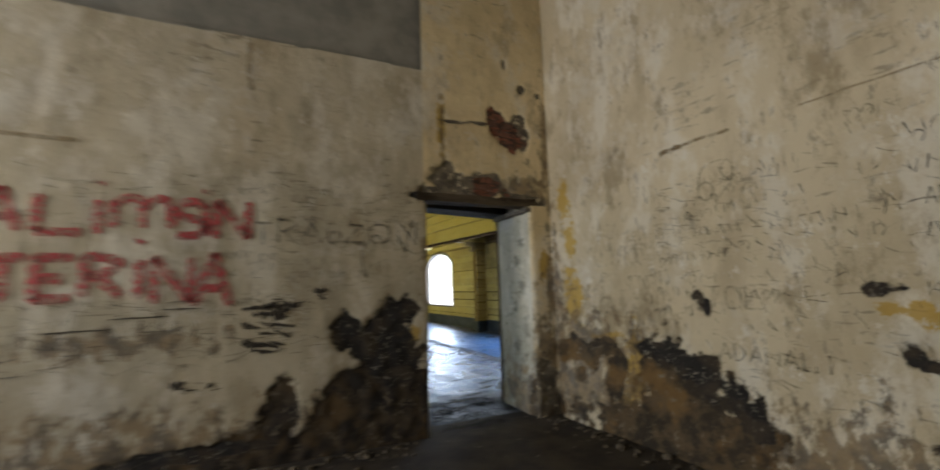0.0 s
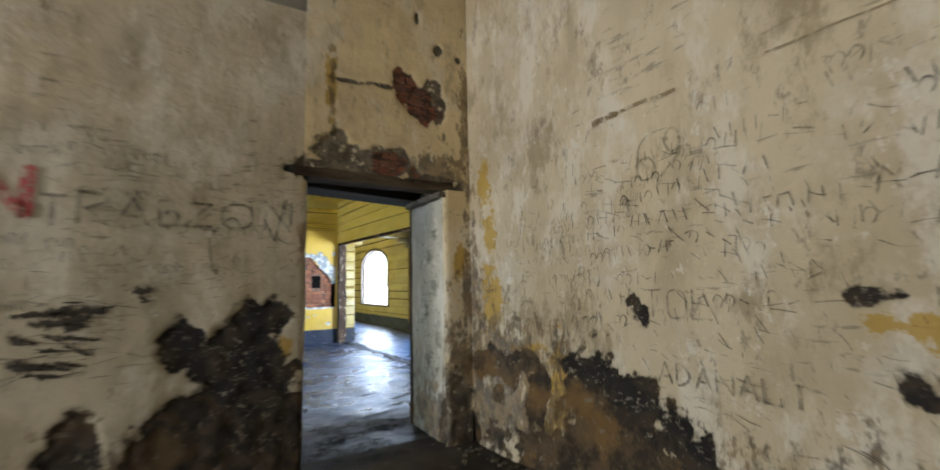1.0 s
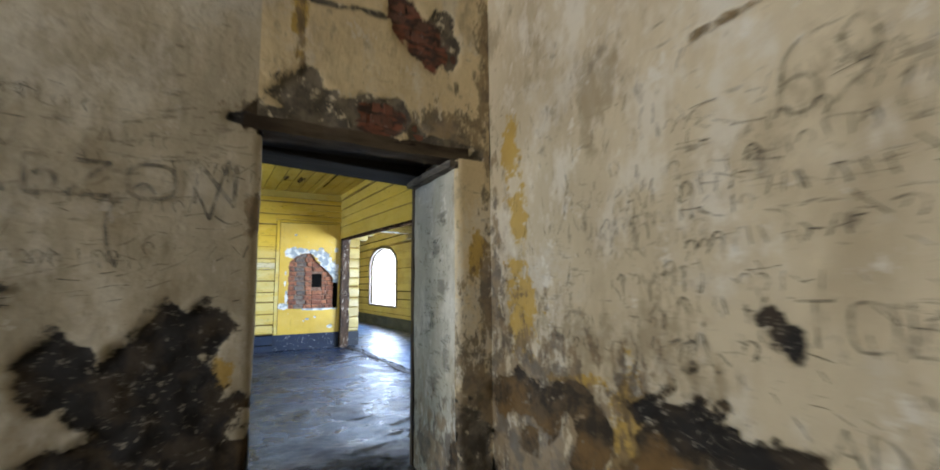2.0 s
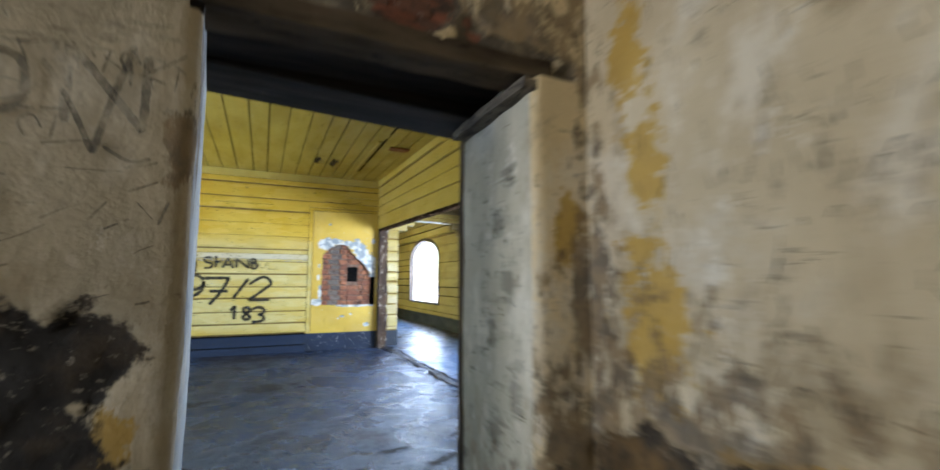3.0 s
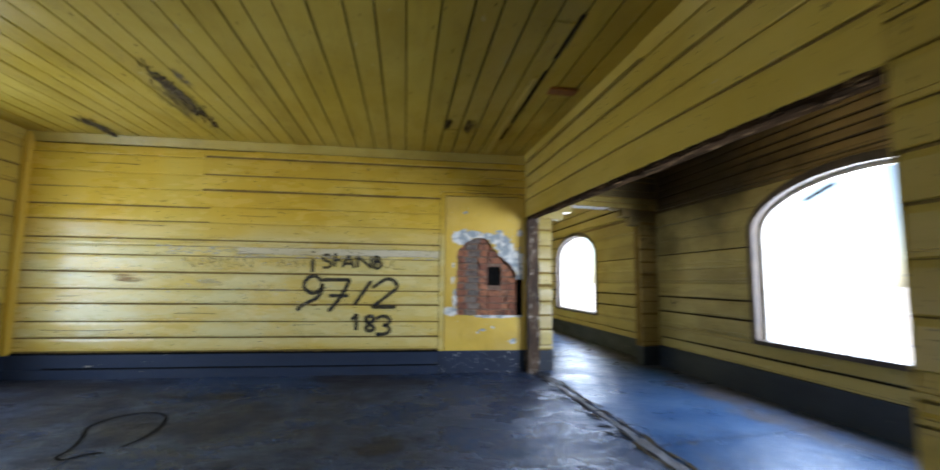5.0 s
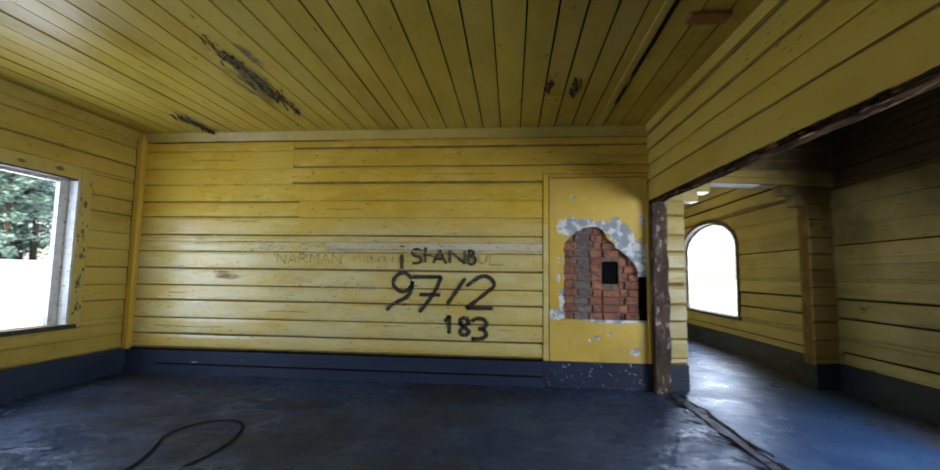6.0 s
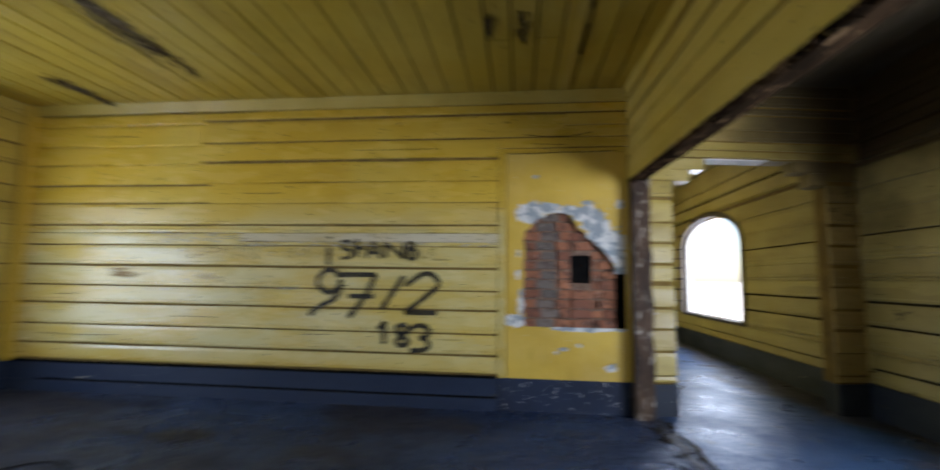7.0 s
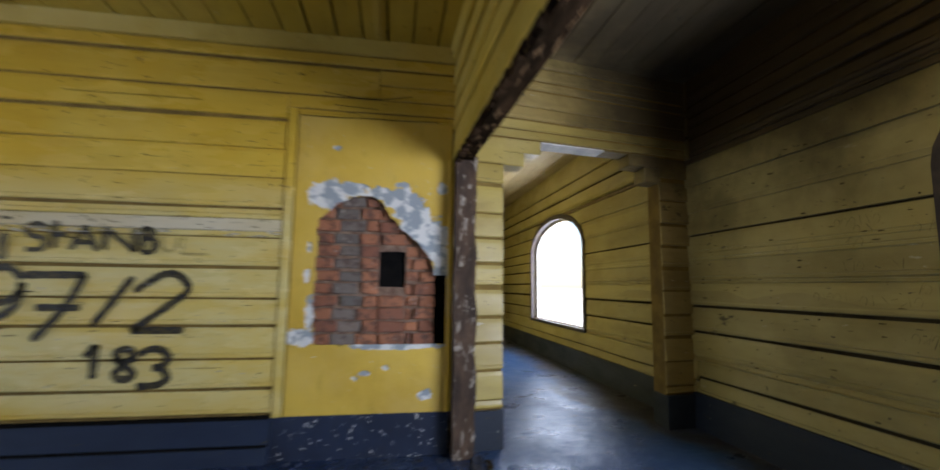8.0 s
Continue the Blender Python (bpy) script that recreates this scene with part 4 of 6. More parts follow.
# ceilings: boards along the room in one mesh
JOINTS = [WX] + [-0.06 - 0.2035 * i for i in range(15, -1, -1)] + [0.147, 0.36, 0.55, 0.761, 0.995, 1.245, 1.465, 1.687, 1.933, 2.16, 2.36, 2.566, 2.765, 2.957, 3.156, 3.356, PX + 0.15]
bm = bmesh.new()
for k, (a, b) in enumerate(zip(JOINTS, JOINTS[1:])):
    b = min(b, PX + 0.15)
    open_joint = random.choice((0.010, 0.013, 0.016))
    far = random.choice((NY, NY, NY, 9.62)) if 1.6 < a < 2.6 else NY
    near = 7.12 if 2.5 < a < 2.9 else 6.09
    for y0, y1 in ((DY, 6.08), (6.09, near - 0.008), (near, far), (far + 0.008, NY)):
        if y1 - y0 > 0.05:
            z = CZ + random.uniform(-0.005, 0.005)
            box(bm, a + open_joint * 0.6, y0, z, b - open_joint * 0.6, y1, z + 0.02)
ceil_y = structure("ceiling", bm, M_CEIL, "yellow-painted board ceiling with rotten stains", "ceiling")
structure("ceiling_deck", cube(WX - 0.3, 3.6, CZ + 0.035, PX + 0.088, NY + 0.45, 3.6), M_GAP, "dark deck above the ceiling boards", "ceiling")
bm = bmesh.new()
x = PX + 0.09
while x < AX:
    box(bm, x + 0.004, 2.0, 3.30 + random.uniform(-0.004, 0.004), min(x + 0.2, AX) - 0.004, 18.6, 3.33)
    x += 0.2
structure("ceiling_annex", bm, M_ANC, "brown board ceiling of the annex, darkened towards the portal", "ceiling")
structure("roof", cube(PX + 0.09, 1.8, 3.36, AX + 0.3, 19.0, 3.7), M_GAP, "dark roof deck over the annex", "roof")

# door wall and plastered room
wall_d = structure("wall_south", cube(-1.83, SY + 0.05, 0, FAR_L - 0.03, DY - 0.02, 4.7), M_GREYPL, "thick masonry wall with a doorway, whitewashed on the south face", "wall")
# x -3.17 to -1.83 is an assumed gap, left open for the fill lamp
part("wall_core", cube(-6.2, SY + 0.05, 0, -3.17, DY - 0.02, 4.7), M_GREYPL, wall_d)
part("wall_core", cube(-3.17, SY + 0.05, 2.32, -1.83, DY - 0.02, 4.7), M_GREYPL, wall_d)
part("wall_core", cube(FAR_R + 0.03, SY + 0.05, 0, PX + 0.4, RY - 0.02, 4.7), M_GREYPL, wall_d)
part("wall_core", cube(FAR_L - 0.03, SY + 0.05, 2.22, FAR_R + 0.03, DY - 0.02, 4.7), M_GREYPL, wall_d)
for u0, u1, z0 in ((-1.83, FAR_L - 0.002, 0.0), (-3.17, -1.83, 2.32), (FAR_R + 0.002, PX + 0.2, 0.0), (FAR_L - 0.002, FAR_R + 0.002, 2.2)):
    face = RY if u0 > FAR_R else DY
    part("north_face", cube(u0, face - 0.02, z0, u1, face, CZ), M_N, wall_d)
MARKS_N = [("soot", 1.08, SY, 1.05, 0.11, 0.11), ("soot", 0.93, SY, 1.04, 0.13, 0.13), ("soot", 0.98, SY, 0.9, 0.16, 0.14), ("soot", 0.59, SY, 0.92, 0.12, 0.15), ("soot", 0.80, SY, 0.96, 0.09, 0.12), ("soot", 0.76, SY, 0.80, 0.16, 0.10), ("soot", 0.98, SY, 0.68, 0.22, 0.20), ("bare", 0.98, SY, 0.45, 0.32, 0.42),
           ("bare", 0.68, SY, 0.30, 0.30, 0.34), ("bare", 0.9, SY, 0.1, 0.6, 0.25), ("bare", 0.12, SY, 0.46, 0.11, 0.16), ("bare", 0.08, SY, 0.28, 0.15, 0.16), 
           
           ("bare", -0.2, SY, 0.06, 1.0, 0.15), ("soot", -0.5, SY, 0.17, 0.5, 0.05), ("soot", -1.2, SY, 0.08, 0.5, 0.08), ("stain", 0.5, SY, 0.15, 1.2, 0.3), ("stain", -0.9, SY, 0.2, 1.0, 0.3), ("ochre", 1.15, SY, 0.88, 0.05, 0.10),
           ("stain", 1.27, SY, 1.62, 0.05, 0.08), ("stain", -0.9, SY, 0.95, 0.5, 0.10)]
MARKS_H = [("bare", 2.28, SY, 2.085, 0.26, 0.055), ("soot", 1.19, SY, 2.09, 0.09, 0.03), ("brick", 1.98, SY, 2.96, 0.05, 0.10), ("brick", 2.04, SY, 2.88, 0.09, 0.14), ("brick", 2.12, SY, 2.78, 0.11, 0.16), ("brick", 2.22, SY, 2.70, 0.10, 0.11), ("bare", 2.27, SY, 2.80, 0.10, 0.14), ("bare", 2.34, SY, 2.74, 0.07, 0.14), ("bare", 1.36, SY, 2.13, 0.12, 0.07), ("bare", 1.55, SY, 2.08, 0.36, 0.06), ("bare", 1.9, SY, 2.08, 0.2, 0.05), ("bare", 1.46, SY, 2.26, 0.13, 0.15), ("bare", 1.63, SY, 2.19, 0.14, 0.12), ("bare", 1.80, SY, 2.21, 0.16, 0.13),
           ("brick", 1.90, SY, 2.20, 0.12, 0.10), ("bare", 1.97, SY, 2.24, 0.08, 0.12), ("stain", 2.15, SY, 2.2, 0.2, 0.15), ("bare", 2.12, SY, 2.16, 0.05, 0.05), ("bare", 2.22, SY, 2.13, 0.06, 0.03), ("stain", 2.38, SY, 2.2, 0.3, 0.18), ("ochre", 1.44, SY, 2.75, 0.04, 0.25), ("stain", 1.25, SY, 2.12, 0.15, 0.06),
           ("stain", 2.58, SY, 2.6, 0.05, 0.6), ("bare", 2.33, SY, 3.26, 0.035, 0.045), ("bare", 2.53, SY, 3.22, 0.025, 0.03), ("bare", 2.145, SY, 3.5, 0.02, 0.05), ("bare", 1.58, SY, 2.82, 0.15, 0.016), ("bare", 1.85, SY, 2.84, 0.12, 0.012), ("stain", 1.45, SY, 2.6, 0.03, 0.5)]
MARKS_E = [("ochre", 2.63, 3.07, 2.05, 0.085, 0.22), ("ochre", 2.63, 3.01, 1.64, 0.085, 0.18), ("ochre", 2.64, 3.0, 1.15, 0.13, 0.27), ("ochre", 2.65, 2.5, 0.83, 0.12, 0.03), ("stain", 2.62, 3.26, 1.2, 0.07, 0.9), ("stain", 2.66, 2.7, 0.45, 0.7, 0.5), ("bare", 2.64, 2.98, 0.68, 0.14, 0.12), ("bare", 2.63, 3.2, 0.62, 0.08, 0.10), ("stain", 2.64, 3.05, 0.3, 0.3, 0.4), ("stain", 2.64, 2.9, 0.75, 0.45, 0.3), ("bare", 2.65, 2.62, 0.72, 0.14, 0.07),
           ("bare", 2.65, 2.80, 0.62, 0.12, 0.12), ("bare", 2.67, 2.48, 0.60, 0.10, 0.12), ("bare", 2.65, 2.55, 0.40, 0.10, 0.10), ("bare", 2.64, 2.95, 0.45, 0.07, 0.08), ("ochre", 2.68, 2.28, 0.55, 0.13, 0.30), ("ochre", 2.68, 2.45, 0.25, 0.12, 0.2), ("ochre", 2.68, 2.62, 0.80, 0.16, 0.03),
           ("bare", 2.7, 2.0, 0.42, 0.26, 0.44), ("bare", 2.71, 1.75, 0.34, 0.28, 0.38), ("bare", 2.72, 1.5, 0.2, 0.24, 0.30), ("soot", 2.7, 2.02, 0.74, 0.20, 0.10), ("soot", 2.71, 1.84, 0.66, 0.12, 0.10), ("soot", 2.71, 1.68, 0.58, 0.13, 0.14), ("soot", 2.72, 1.53, 0.48, 0.13, 0.13), ("soot", 2.73, 1.40, 0.38, 0.11, 0.13),
           ("soot", 2.71, 1.71, 1.16, 0.055, 0.055), ("soot", 2.71, 1.67, 1.10, 0.065, 0.06), ("soot", 2.71, 1.64, 1.06, 0.05, 0.05), ("bare", 2.66, 2.1, 0.10, 0.8, 0.18), ("soot", 2.75, 0.70, 1.19, 0.07, 0.04), ("soot", 2.75, 0.64, 1.20, 0.05, 0.025), ("ochre", 2.75, 0.6, 1.09, 0.16, 0.05), ("soot", 2.75, 0.63, 0.93, 0.055, 0.05), ("soot", 2.75, 0.60, 0.87, 0.06, 0.05), ("soot", 2.75, 0.53, 0.84, 0.08, 0.03), ("soot", 2.75, 0.45, 0.83, 0.06, 0.04), ("soot", 2.76, 0.40, 1.15, 0.08, 0.07), ("soot", 2.75, 0.53, 0.48, 0.10, 0.04), ("soot", 2.75, 0.77, 0.52, 0.03, 0.03), ("soot", 2.73, 1.24, 0.50, 0.03, 0.025), ("ochre", 2.75, 0.48, 1.06, 0.15, 0.06), ("stain", 2.75, 0.7, 0.25, 0.8, 0.3),
           ("stain", 2.62, 3.29, 0.5, 0.4, 0.7), ("stain", 2.58, 3.29, 1.1, 0.05, 0.7), ("stain", 2.5, 3.29, 0.35, 0.16, 0.5), ("ochre", 2.52, 3.29, 1.5, 0.05, 0.15), ("bare", 2.46, 3.29, 0.25, 0.14, 0.3), ("bare", 2.56, 3.29, 0.12, 0.1, 0.2)]
skin("plaster", wall_d, [(-6.0, SY), (DOOR_L - 0.03, SY), (DOOR_L - 0.008, SY + 0.01), (DOOR_L, SY + 0.035)], 0, 2.02, 0.022, MARKS_N, M_PLASTER, 1)
skin("reveal", wall_d, [(DOOR_L, SY + 0.035), (FAR_L, DY)], 0, 2.16, 0.022, [("stain", DOOR_L, 3.5, 1.75, 0.2, 0.25), ("stain", DOOR_L, 3.4, 0.1, 0.4, 0.3)], M_REVEAL2, 1)
part("north_face", cube(WX, DY - 0.02, 0, -3.17, DY, CZ), M_N, wall_d)
skin("plaster", wall_d, [(-6.0, SY), (DOOR_L - 0.03, SY)], 2.02, 3.28, 0.03, MARKS_N + MARKS_H, M_PLASTER, 1)
skin("plaster", wall_d, [(-6.0, SY + 0.06), (DOOR_L - 0.03, SY + 0.06)], 3.28, 4.7, 0.05, [], M_GREYPL, 1)
part("ledge", cube(-6.0, SY, 3.27, DOOR_L - 0.03, SY + 0.08, 3.285), M_GREYPL, wall_d)
skin("plaster", wall_d, [(DOOR_L - 0.03, SY), (COR[0], SY)], 2.055, 4.7, 0.022, MARKS_H, M_OVERDOOR, 1)
skin("reveal", wall_d, [(FAR_R, RY), (DOOR_R, SY + 0.035)], 0, 2.1, 0.022, [("stain", DOOR_R, 3.55, 0.12, 0.6, 0.4), ("bare", DOOR_R, 3.34, 0.15, 0.1, 0.2)], M_REVEAL, 1)
skin("plaster", wall_d, [(DOOR_R, SY + 0.035), (DOOR_R + 0.008, SY + 0.01), (DOOR_R + 0.03, SY), COR], 0, 2.055, 0.022, MARKS_E, M_OVERDOOR, 1)
wall_we = structure("wall_white_room_east", cube(2.9, -3.5, 0, 3.3, SY + 0.05, 4.7), M_GREYPL, "whitewashed masonry wall with scrawls and lost plaster", "wall")
skin("plaster", wall_we, [COR, END], 0, 4.7, 0.025, MARKS_E, M_PLASTER_EAST, 1)
wall_core("wall_white_room_west", lambda u, z, d: Vector((-6.0 + d, u, z)), -3.5, SY + 0.05, 0, 4.7, [Hole(0.3, 2.3, 1.05, 2.8)], 0.2, M_PLASTER, "whitewashed outer wall with a window opening")
wall_core("wall_white_room_south", lambda u, z, d: Vector((u, -3.3 + d, z)), -6.2, 3.3, 0, 4.7, [], 0.3, M_PLASTER, "plain whitewashed outer wall")
structure("ceiling_white_room", cube(-6.2, -3.6, 4.7, 3.3, SY + 0.6, 4.9), M_GREYPL, "grey plaster ceiling", "ceiling")

# bricks bared above the doorway
for z0, x0, x1, step in ((2.10, 1.76, 2.05, 0.13), (2.175, 1.70, 2.05, 0.15), (2.25, 1.80, 2.05, 0.14), (2.58, 2.0, 2.36, 0.19), (2.66, 1.96, 2.40, 0.17), (2.74, 1.93, 2.26, 0.18), (2.82, 1.92, 2.22, 0.16), (2.90, 1.90, 2.18, 0.18), (2.98, 1.90, 2.10, 0.17)):
    x = x0 + random.uniform(-0.03, 0.03)
    while x < x1:
        bm = cube(x, SY + 0.013 + random.uniform(0, 0.006), z0, x + step - 0.012, SY + 0.06, z0 + 0.066, 0.006)
        for v in bm.verts:
            v.co += 0.008 * noise.noise_vector(v.co * 20)
        part("brick", bm, M_BRICKD, wall_d)
        x += step

# brown timber strip on the doorway's far arris
part("corner_board", rough_edges(cube(FAR_R - 0.009, 4.012, 0.0, FAR_R + 0.035, 4.058, 2.1), 0.006, 24), M_ARRIS, wall_d, "dark brown timber strip at the doorway's edge")

# lintel timbers and the plate on the jamb
lint = tagged(part("door_lintel", rough_edges(cube(1.20, SY + 0.004, 2.045, 2.47, SY + 0.17, 2.12), 0.010, 9), M_LINTEL2), "soot-black timber lintel planks over the doorway", "lintel", kind="structure")
part("lintel_plank", cube(1.12, SY + 0.175, 2.11, 2.56, SY + 0.50, 2.2, 0.008), M_LINTEL, lint)
far_plank = cube(1.10, SY + 0.505, 2.035, 2.58, DY + 0.005, 2.2, 0.008)
for v in far_plank.verts:
    v.co.z += (0.06 * (2.46 - v.co.x) / 1.25) if v.co.z < 2.1 else 0.0
part("lintel_plank", far_plank, M_LINTEL, lint)
part("jamb_plate", rough_edges(cube(DOOR_R - 0.045, SY + 0.002, 1.99, DOOR_R + 0.03, DY - 0.13, 2.035), 0.014, 11), M_OLDWOOD, lint)

# plaster panel with the brick flue behind it
RIM_X = (2.48, 2.52, 2.60, 2.735, 2.87, 2.955, 3.01, 3.13, 3.245, 3.32, 3.37)
RIM_Z = (1.74, 1.79, 1.857, 1.943, 1.955, 1.90, 1.80, 1.685, 1.59, 1.50, 1.40)


def panel_hole(p):
    x, z = p[0], p[2]
    w = 0.02 * noise.noise(Vector((x * 14, 3.0, z * 14)))
    if z < 0.815 + 0.5 * w or x < 2.482 + w or x > 3.47:
        return False
    if x > 3.365:
        return z < 1.345
    return z < np.interp(x, RIM_X, RIM_Z) + w


panel = structure("chimney_panel", cube(2.292, NY + 0.10, 0, PX, NY + 0.16, 2.57), M_MORTAR, "yellow-painted plaster panel broken open to the brick flue", "wall")
MARKS_P = [("bare", 2.55, NY, 1.93, 0.13, 0.13), ("bare", 2.72, NY, 2.0, 0.12, 0.05), ("bare", 2.95, NY, 1.97, 0.12, 0.05), ("bare", 3.14, NY, 1.90, 0.16, 0.14), ("bare", 3.22, NY, 1.76, 0.13, 0.16), ("bare", 3.33, NY, 1.62, 0.12, 0.18), ("bare", 3.42, NY, 1.45, 0.07, 0.14), ("bare", 3.44, NY, 1.68, 0.04, 0.06),
           ("bare", 2.40, NY, 0.87, 0.10, 0.06), ("bare", 2.45, NY, 1.0, 0.035, 0.14), ("bare", 3.12, NY, 0.80, 0.34, 0.025), ("bare", 2.6, NY, 2.32, 0.045, 0.035), ("bare", 3.42, NY, 2.04, 0.035, 0.06), ("bare", 2.42, NY, 1.55, 0.02, 0.05),
           ("bare", 2.80, NY, 0.56, 0.035, 0.04), ("bare", 2.86, NY, 0.60, 0.05, 0.025), ("bare", 3.32, NY, 0.435, 0.06, 0.04), ("bare", 3.02, NY, 0.64, 0.03, 0.02), ("bare", 2.42, NY, 1.33, 0.025, 0.05)]
skin("panel_plaster", panel, [(2.300, NY - 0.012), (PX - 0.03, NY - 0.012)], 0.31, 2.57, 0.0115, MARKS_P, M_PANEL, 1, 0.008, 0.004, panel_hole)
skin("panel_base", panel, [(2.222, NY - 0.016), (PX - 0.03, NY - 0.016)], 0.0, 0.31, 0.02, MARKS_P, M_PANELB, 1, 0.008, 0.004)
part("corner_strip", cube(PX - 0.055, NY - 0.03, 0.31, PX - 0.015, NY + 0.02, 2.27, 0.006), M_Z, panel)
# black plates stand in for the darkness inside the flue hole and the gap
part("flue_hole_plate", cube(2.945, NY + 0.085, 1.245, 3.15, NY + 0.098, 1.54), M_BLACK, panel, "black plate for the dark of the square flue hole")
part("slot_plate", cube(3.375, NY + 0.06, 0.80, 3.48, NY + 0.098, 1.36), M_BLACK, panel, "black plate for the dark gap beside the bricks")

for x0, z0, x1, z1 in ((2.44, 0.78, 2.945, 1.99), (2.945, 0.78, 3.15, 1.245), (2.945, 1.525, 3.15, 1.90), (3.15, 0.78, 3.372, 1.72)):
    part("mortar_bed", rough_edges(cube(x0, NY + 0.058, z0, x1, NY + 0.0985, z1), 0.006, 8), M_MORTAR, panel)
# bricks of the flue, each on its own
COURSE = 0.0965
cuts = [2.44, 2.61, 2.80, 2.945, 3.15, 3.22, 3.385]
for r in range(12):
    z0 = 0.80 + COURSE * r
    for k, (a, b) in enumerate(zip(cuts, cuts[1:])):
        if k == 3 and 1.20 < z0 + 0.05 < 1.56:
            continue
        if k == 5 and z0 > 1.55 or k in (3, 4) and z0 > 1.78:
            continue
        shift = 0.03 if r % 2 else -0.012
        a2 = a + random.uniform(-0.008, 0.010) + (shift if k in (1, 2, 5) and not (k == 2 and 1.16 < z0 < 1.56) else 0.0)
        b2 = b - random.uniform(-0.006, 0.010) + (shift if k in (0, 1, 4) else 0.0)
        proud = random.uniform(-0.006, 0.008) + (-0.012 if k == 1 else -0.02 if k == 4 else 0.0)
        bm = cube(a2 + 0.005, NY + 0.03 - proud, z0 + 0.006 + random.uniform(-0.004, 0.004), b2 - 0.004, NY + 0.11, z0 + COURSE - random.uniform(0.005, 0.014), 0.008)
        for v in bm.verts:
            v.co += 0.013 * noise.noise_vector(v.co * 18)
        part("brick", bm, M_BRICKG if k == 1 else M_BRICK, panel)

# arched window frames and sills
def arch_ring(h, put, inner, outer, d0, d1, n=20):
    """A band round an opening from sill to sill over its head."""
    mid = (h.u0 + h.u1) / 2
    half = (h.u1 - h.u0) / 2

    def edge(grow):
        pts = [(mid - half - grow, h.sill)]
        for i in range(n + 1):
            a = math.pi * (1 - i / n)
            pts.append((mid + (half + grow) * math.cos(a), h.spring + (h.head - h.spring + grow) * math.sin(a)))
        return pts + [(mid + half + grow, h.sill)]

    bm = bmesh.new()
    rows = [[bm.verts.new(put(u, z, d)) for u, z in edge(g)] for g, d in ((inner, d0), (inner, d1), (outer, d1), (outer, d0))]
    for a, b in zip(rows, rows[1:] + rows[:1]):
        for i in range(len(a) - 1):
            bm.faces.new((a[i], a[i + 1], b[i + 1], b[i]))
    return bm


for i, h in enumerate(ARCH):
    win = structure("window_%d" % (i + 1), arch_ring(h, on_east, -0.012, 0.075, -0.02, 0.042), M_FRAME, "open arched window with a dark worn frame", "window")
    part("outer_frame", arch_ring(h, on_east, -0.05, 0.0, -0.125, -0.075), M_WFRAME, win, "white-painted outer frame")
    part("window_sill", rough_edges(prism(bmesh.new(), ([(h.u0 - 0.06, h.sill - 0.05), (h.u1 + 0.06, h.sill - 0.05), (h.u1 + 0.06, h.sill), (h.u0 - 0.06, h.sill)], on_east), -0.13, 0.045), 0.004, 3), M_FRAME, win)
stick = bmesh.new()
ribbon(stick, [(8.30, 2.20), (8.1, 2.27), (7.95, 2.315)], 0.035, on_east, -0.06)
bmesh.ops.solidify(stick, geom=stick.faces[:], thickness=0.02)
tagged(part("broken_slat", stick, M_FRAME, None), "broken dark slat stuck in an arched window head", "slat")

# west windows: white outer frame, yellow casing, dark sill
for i, h in enumerate(win_w):
    win = structure("window_%d" % (i + 3), cube(WX - 0.155, h.u1 - 0.13, h.sill, WX - 0.10, h.u1, h.head), M_WFRAME, "glassless window with a white frame and yellow casing", "window")
    part("frame", cube(WX - 0.155, h.u0, h.sill, WX - 0.10, h.u0 + 0.10, h.head), M_WFRAME, win)
    part("frame", cube(WX - 0.155, h.u0 + 0.10, h.head - 0.05, WX - 0.10, h.u1 - 0.13, h.head), M_WFRAME, win)
    part("lining", rough_edges(cube(WX - 0.095, h.u1 - 0.03, h.sill, WX + 0.02, h.u1, h.head), 0.004, 8), M_WFRAME, win)
    part("lining", cube(WX - 0.095, h.u0, h.head - 0.02, WX + 0.02, h.u1 - 0.03, h.head), M_FRAME, win)
    splintered = part("casing", rough_edges(cube(WX + 0.0, h.u1, h.sill - 0.04, WX + 0.03, h.u1 + 0.145, h.head + 0.145), 0.004, 6), M_CASE, win, "yellow casing board with rusty nail holes")
    part("casing", cube(WX + 0.0, h.u0 - 0.145, h.sill - 0.04, WX + 0.03, h.u0, h.head + 0.145, 0.004), M_CASE, win)
    part("casing", cube(WX + 0.0, h.u0, h.head, WX + 0.03, h.u1, h.head + 0.145, 0.004), M_CASE, win)
    part("window_sill", rough_edges(cube(WX - 0.155, h.u0 - 0.08, h.sill - 0.05, WX + 0.05, h.u1 + 0.08, h.sill), 0.005, 4), M_FRAME, win)
for i in range(26):
    z = random.uniform(0.8, 2.45)
    y = 9.87 + random.uniform(0.005, 0.12)
    r = random.uniform(0.004, 0.016)
    part("nail_hole", rough_edges(cube(WX + 0.028, y, z, WX + 0.036, y + r, z + random.uniform(0.008, 0.045)), 0.004), M_FRAME, splintered)

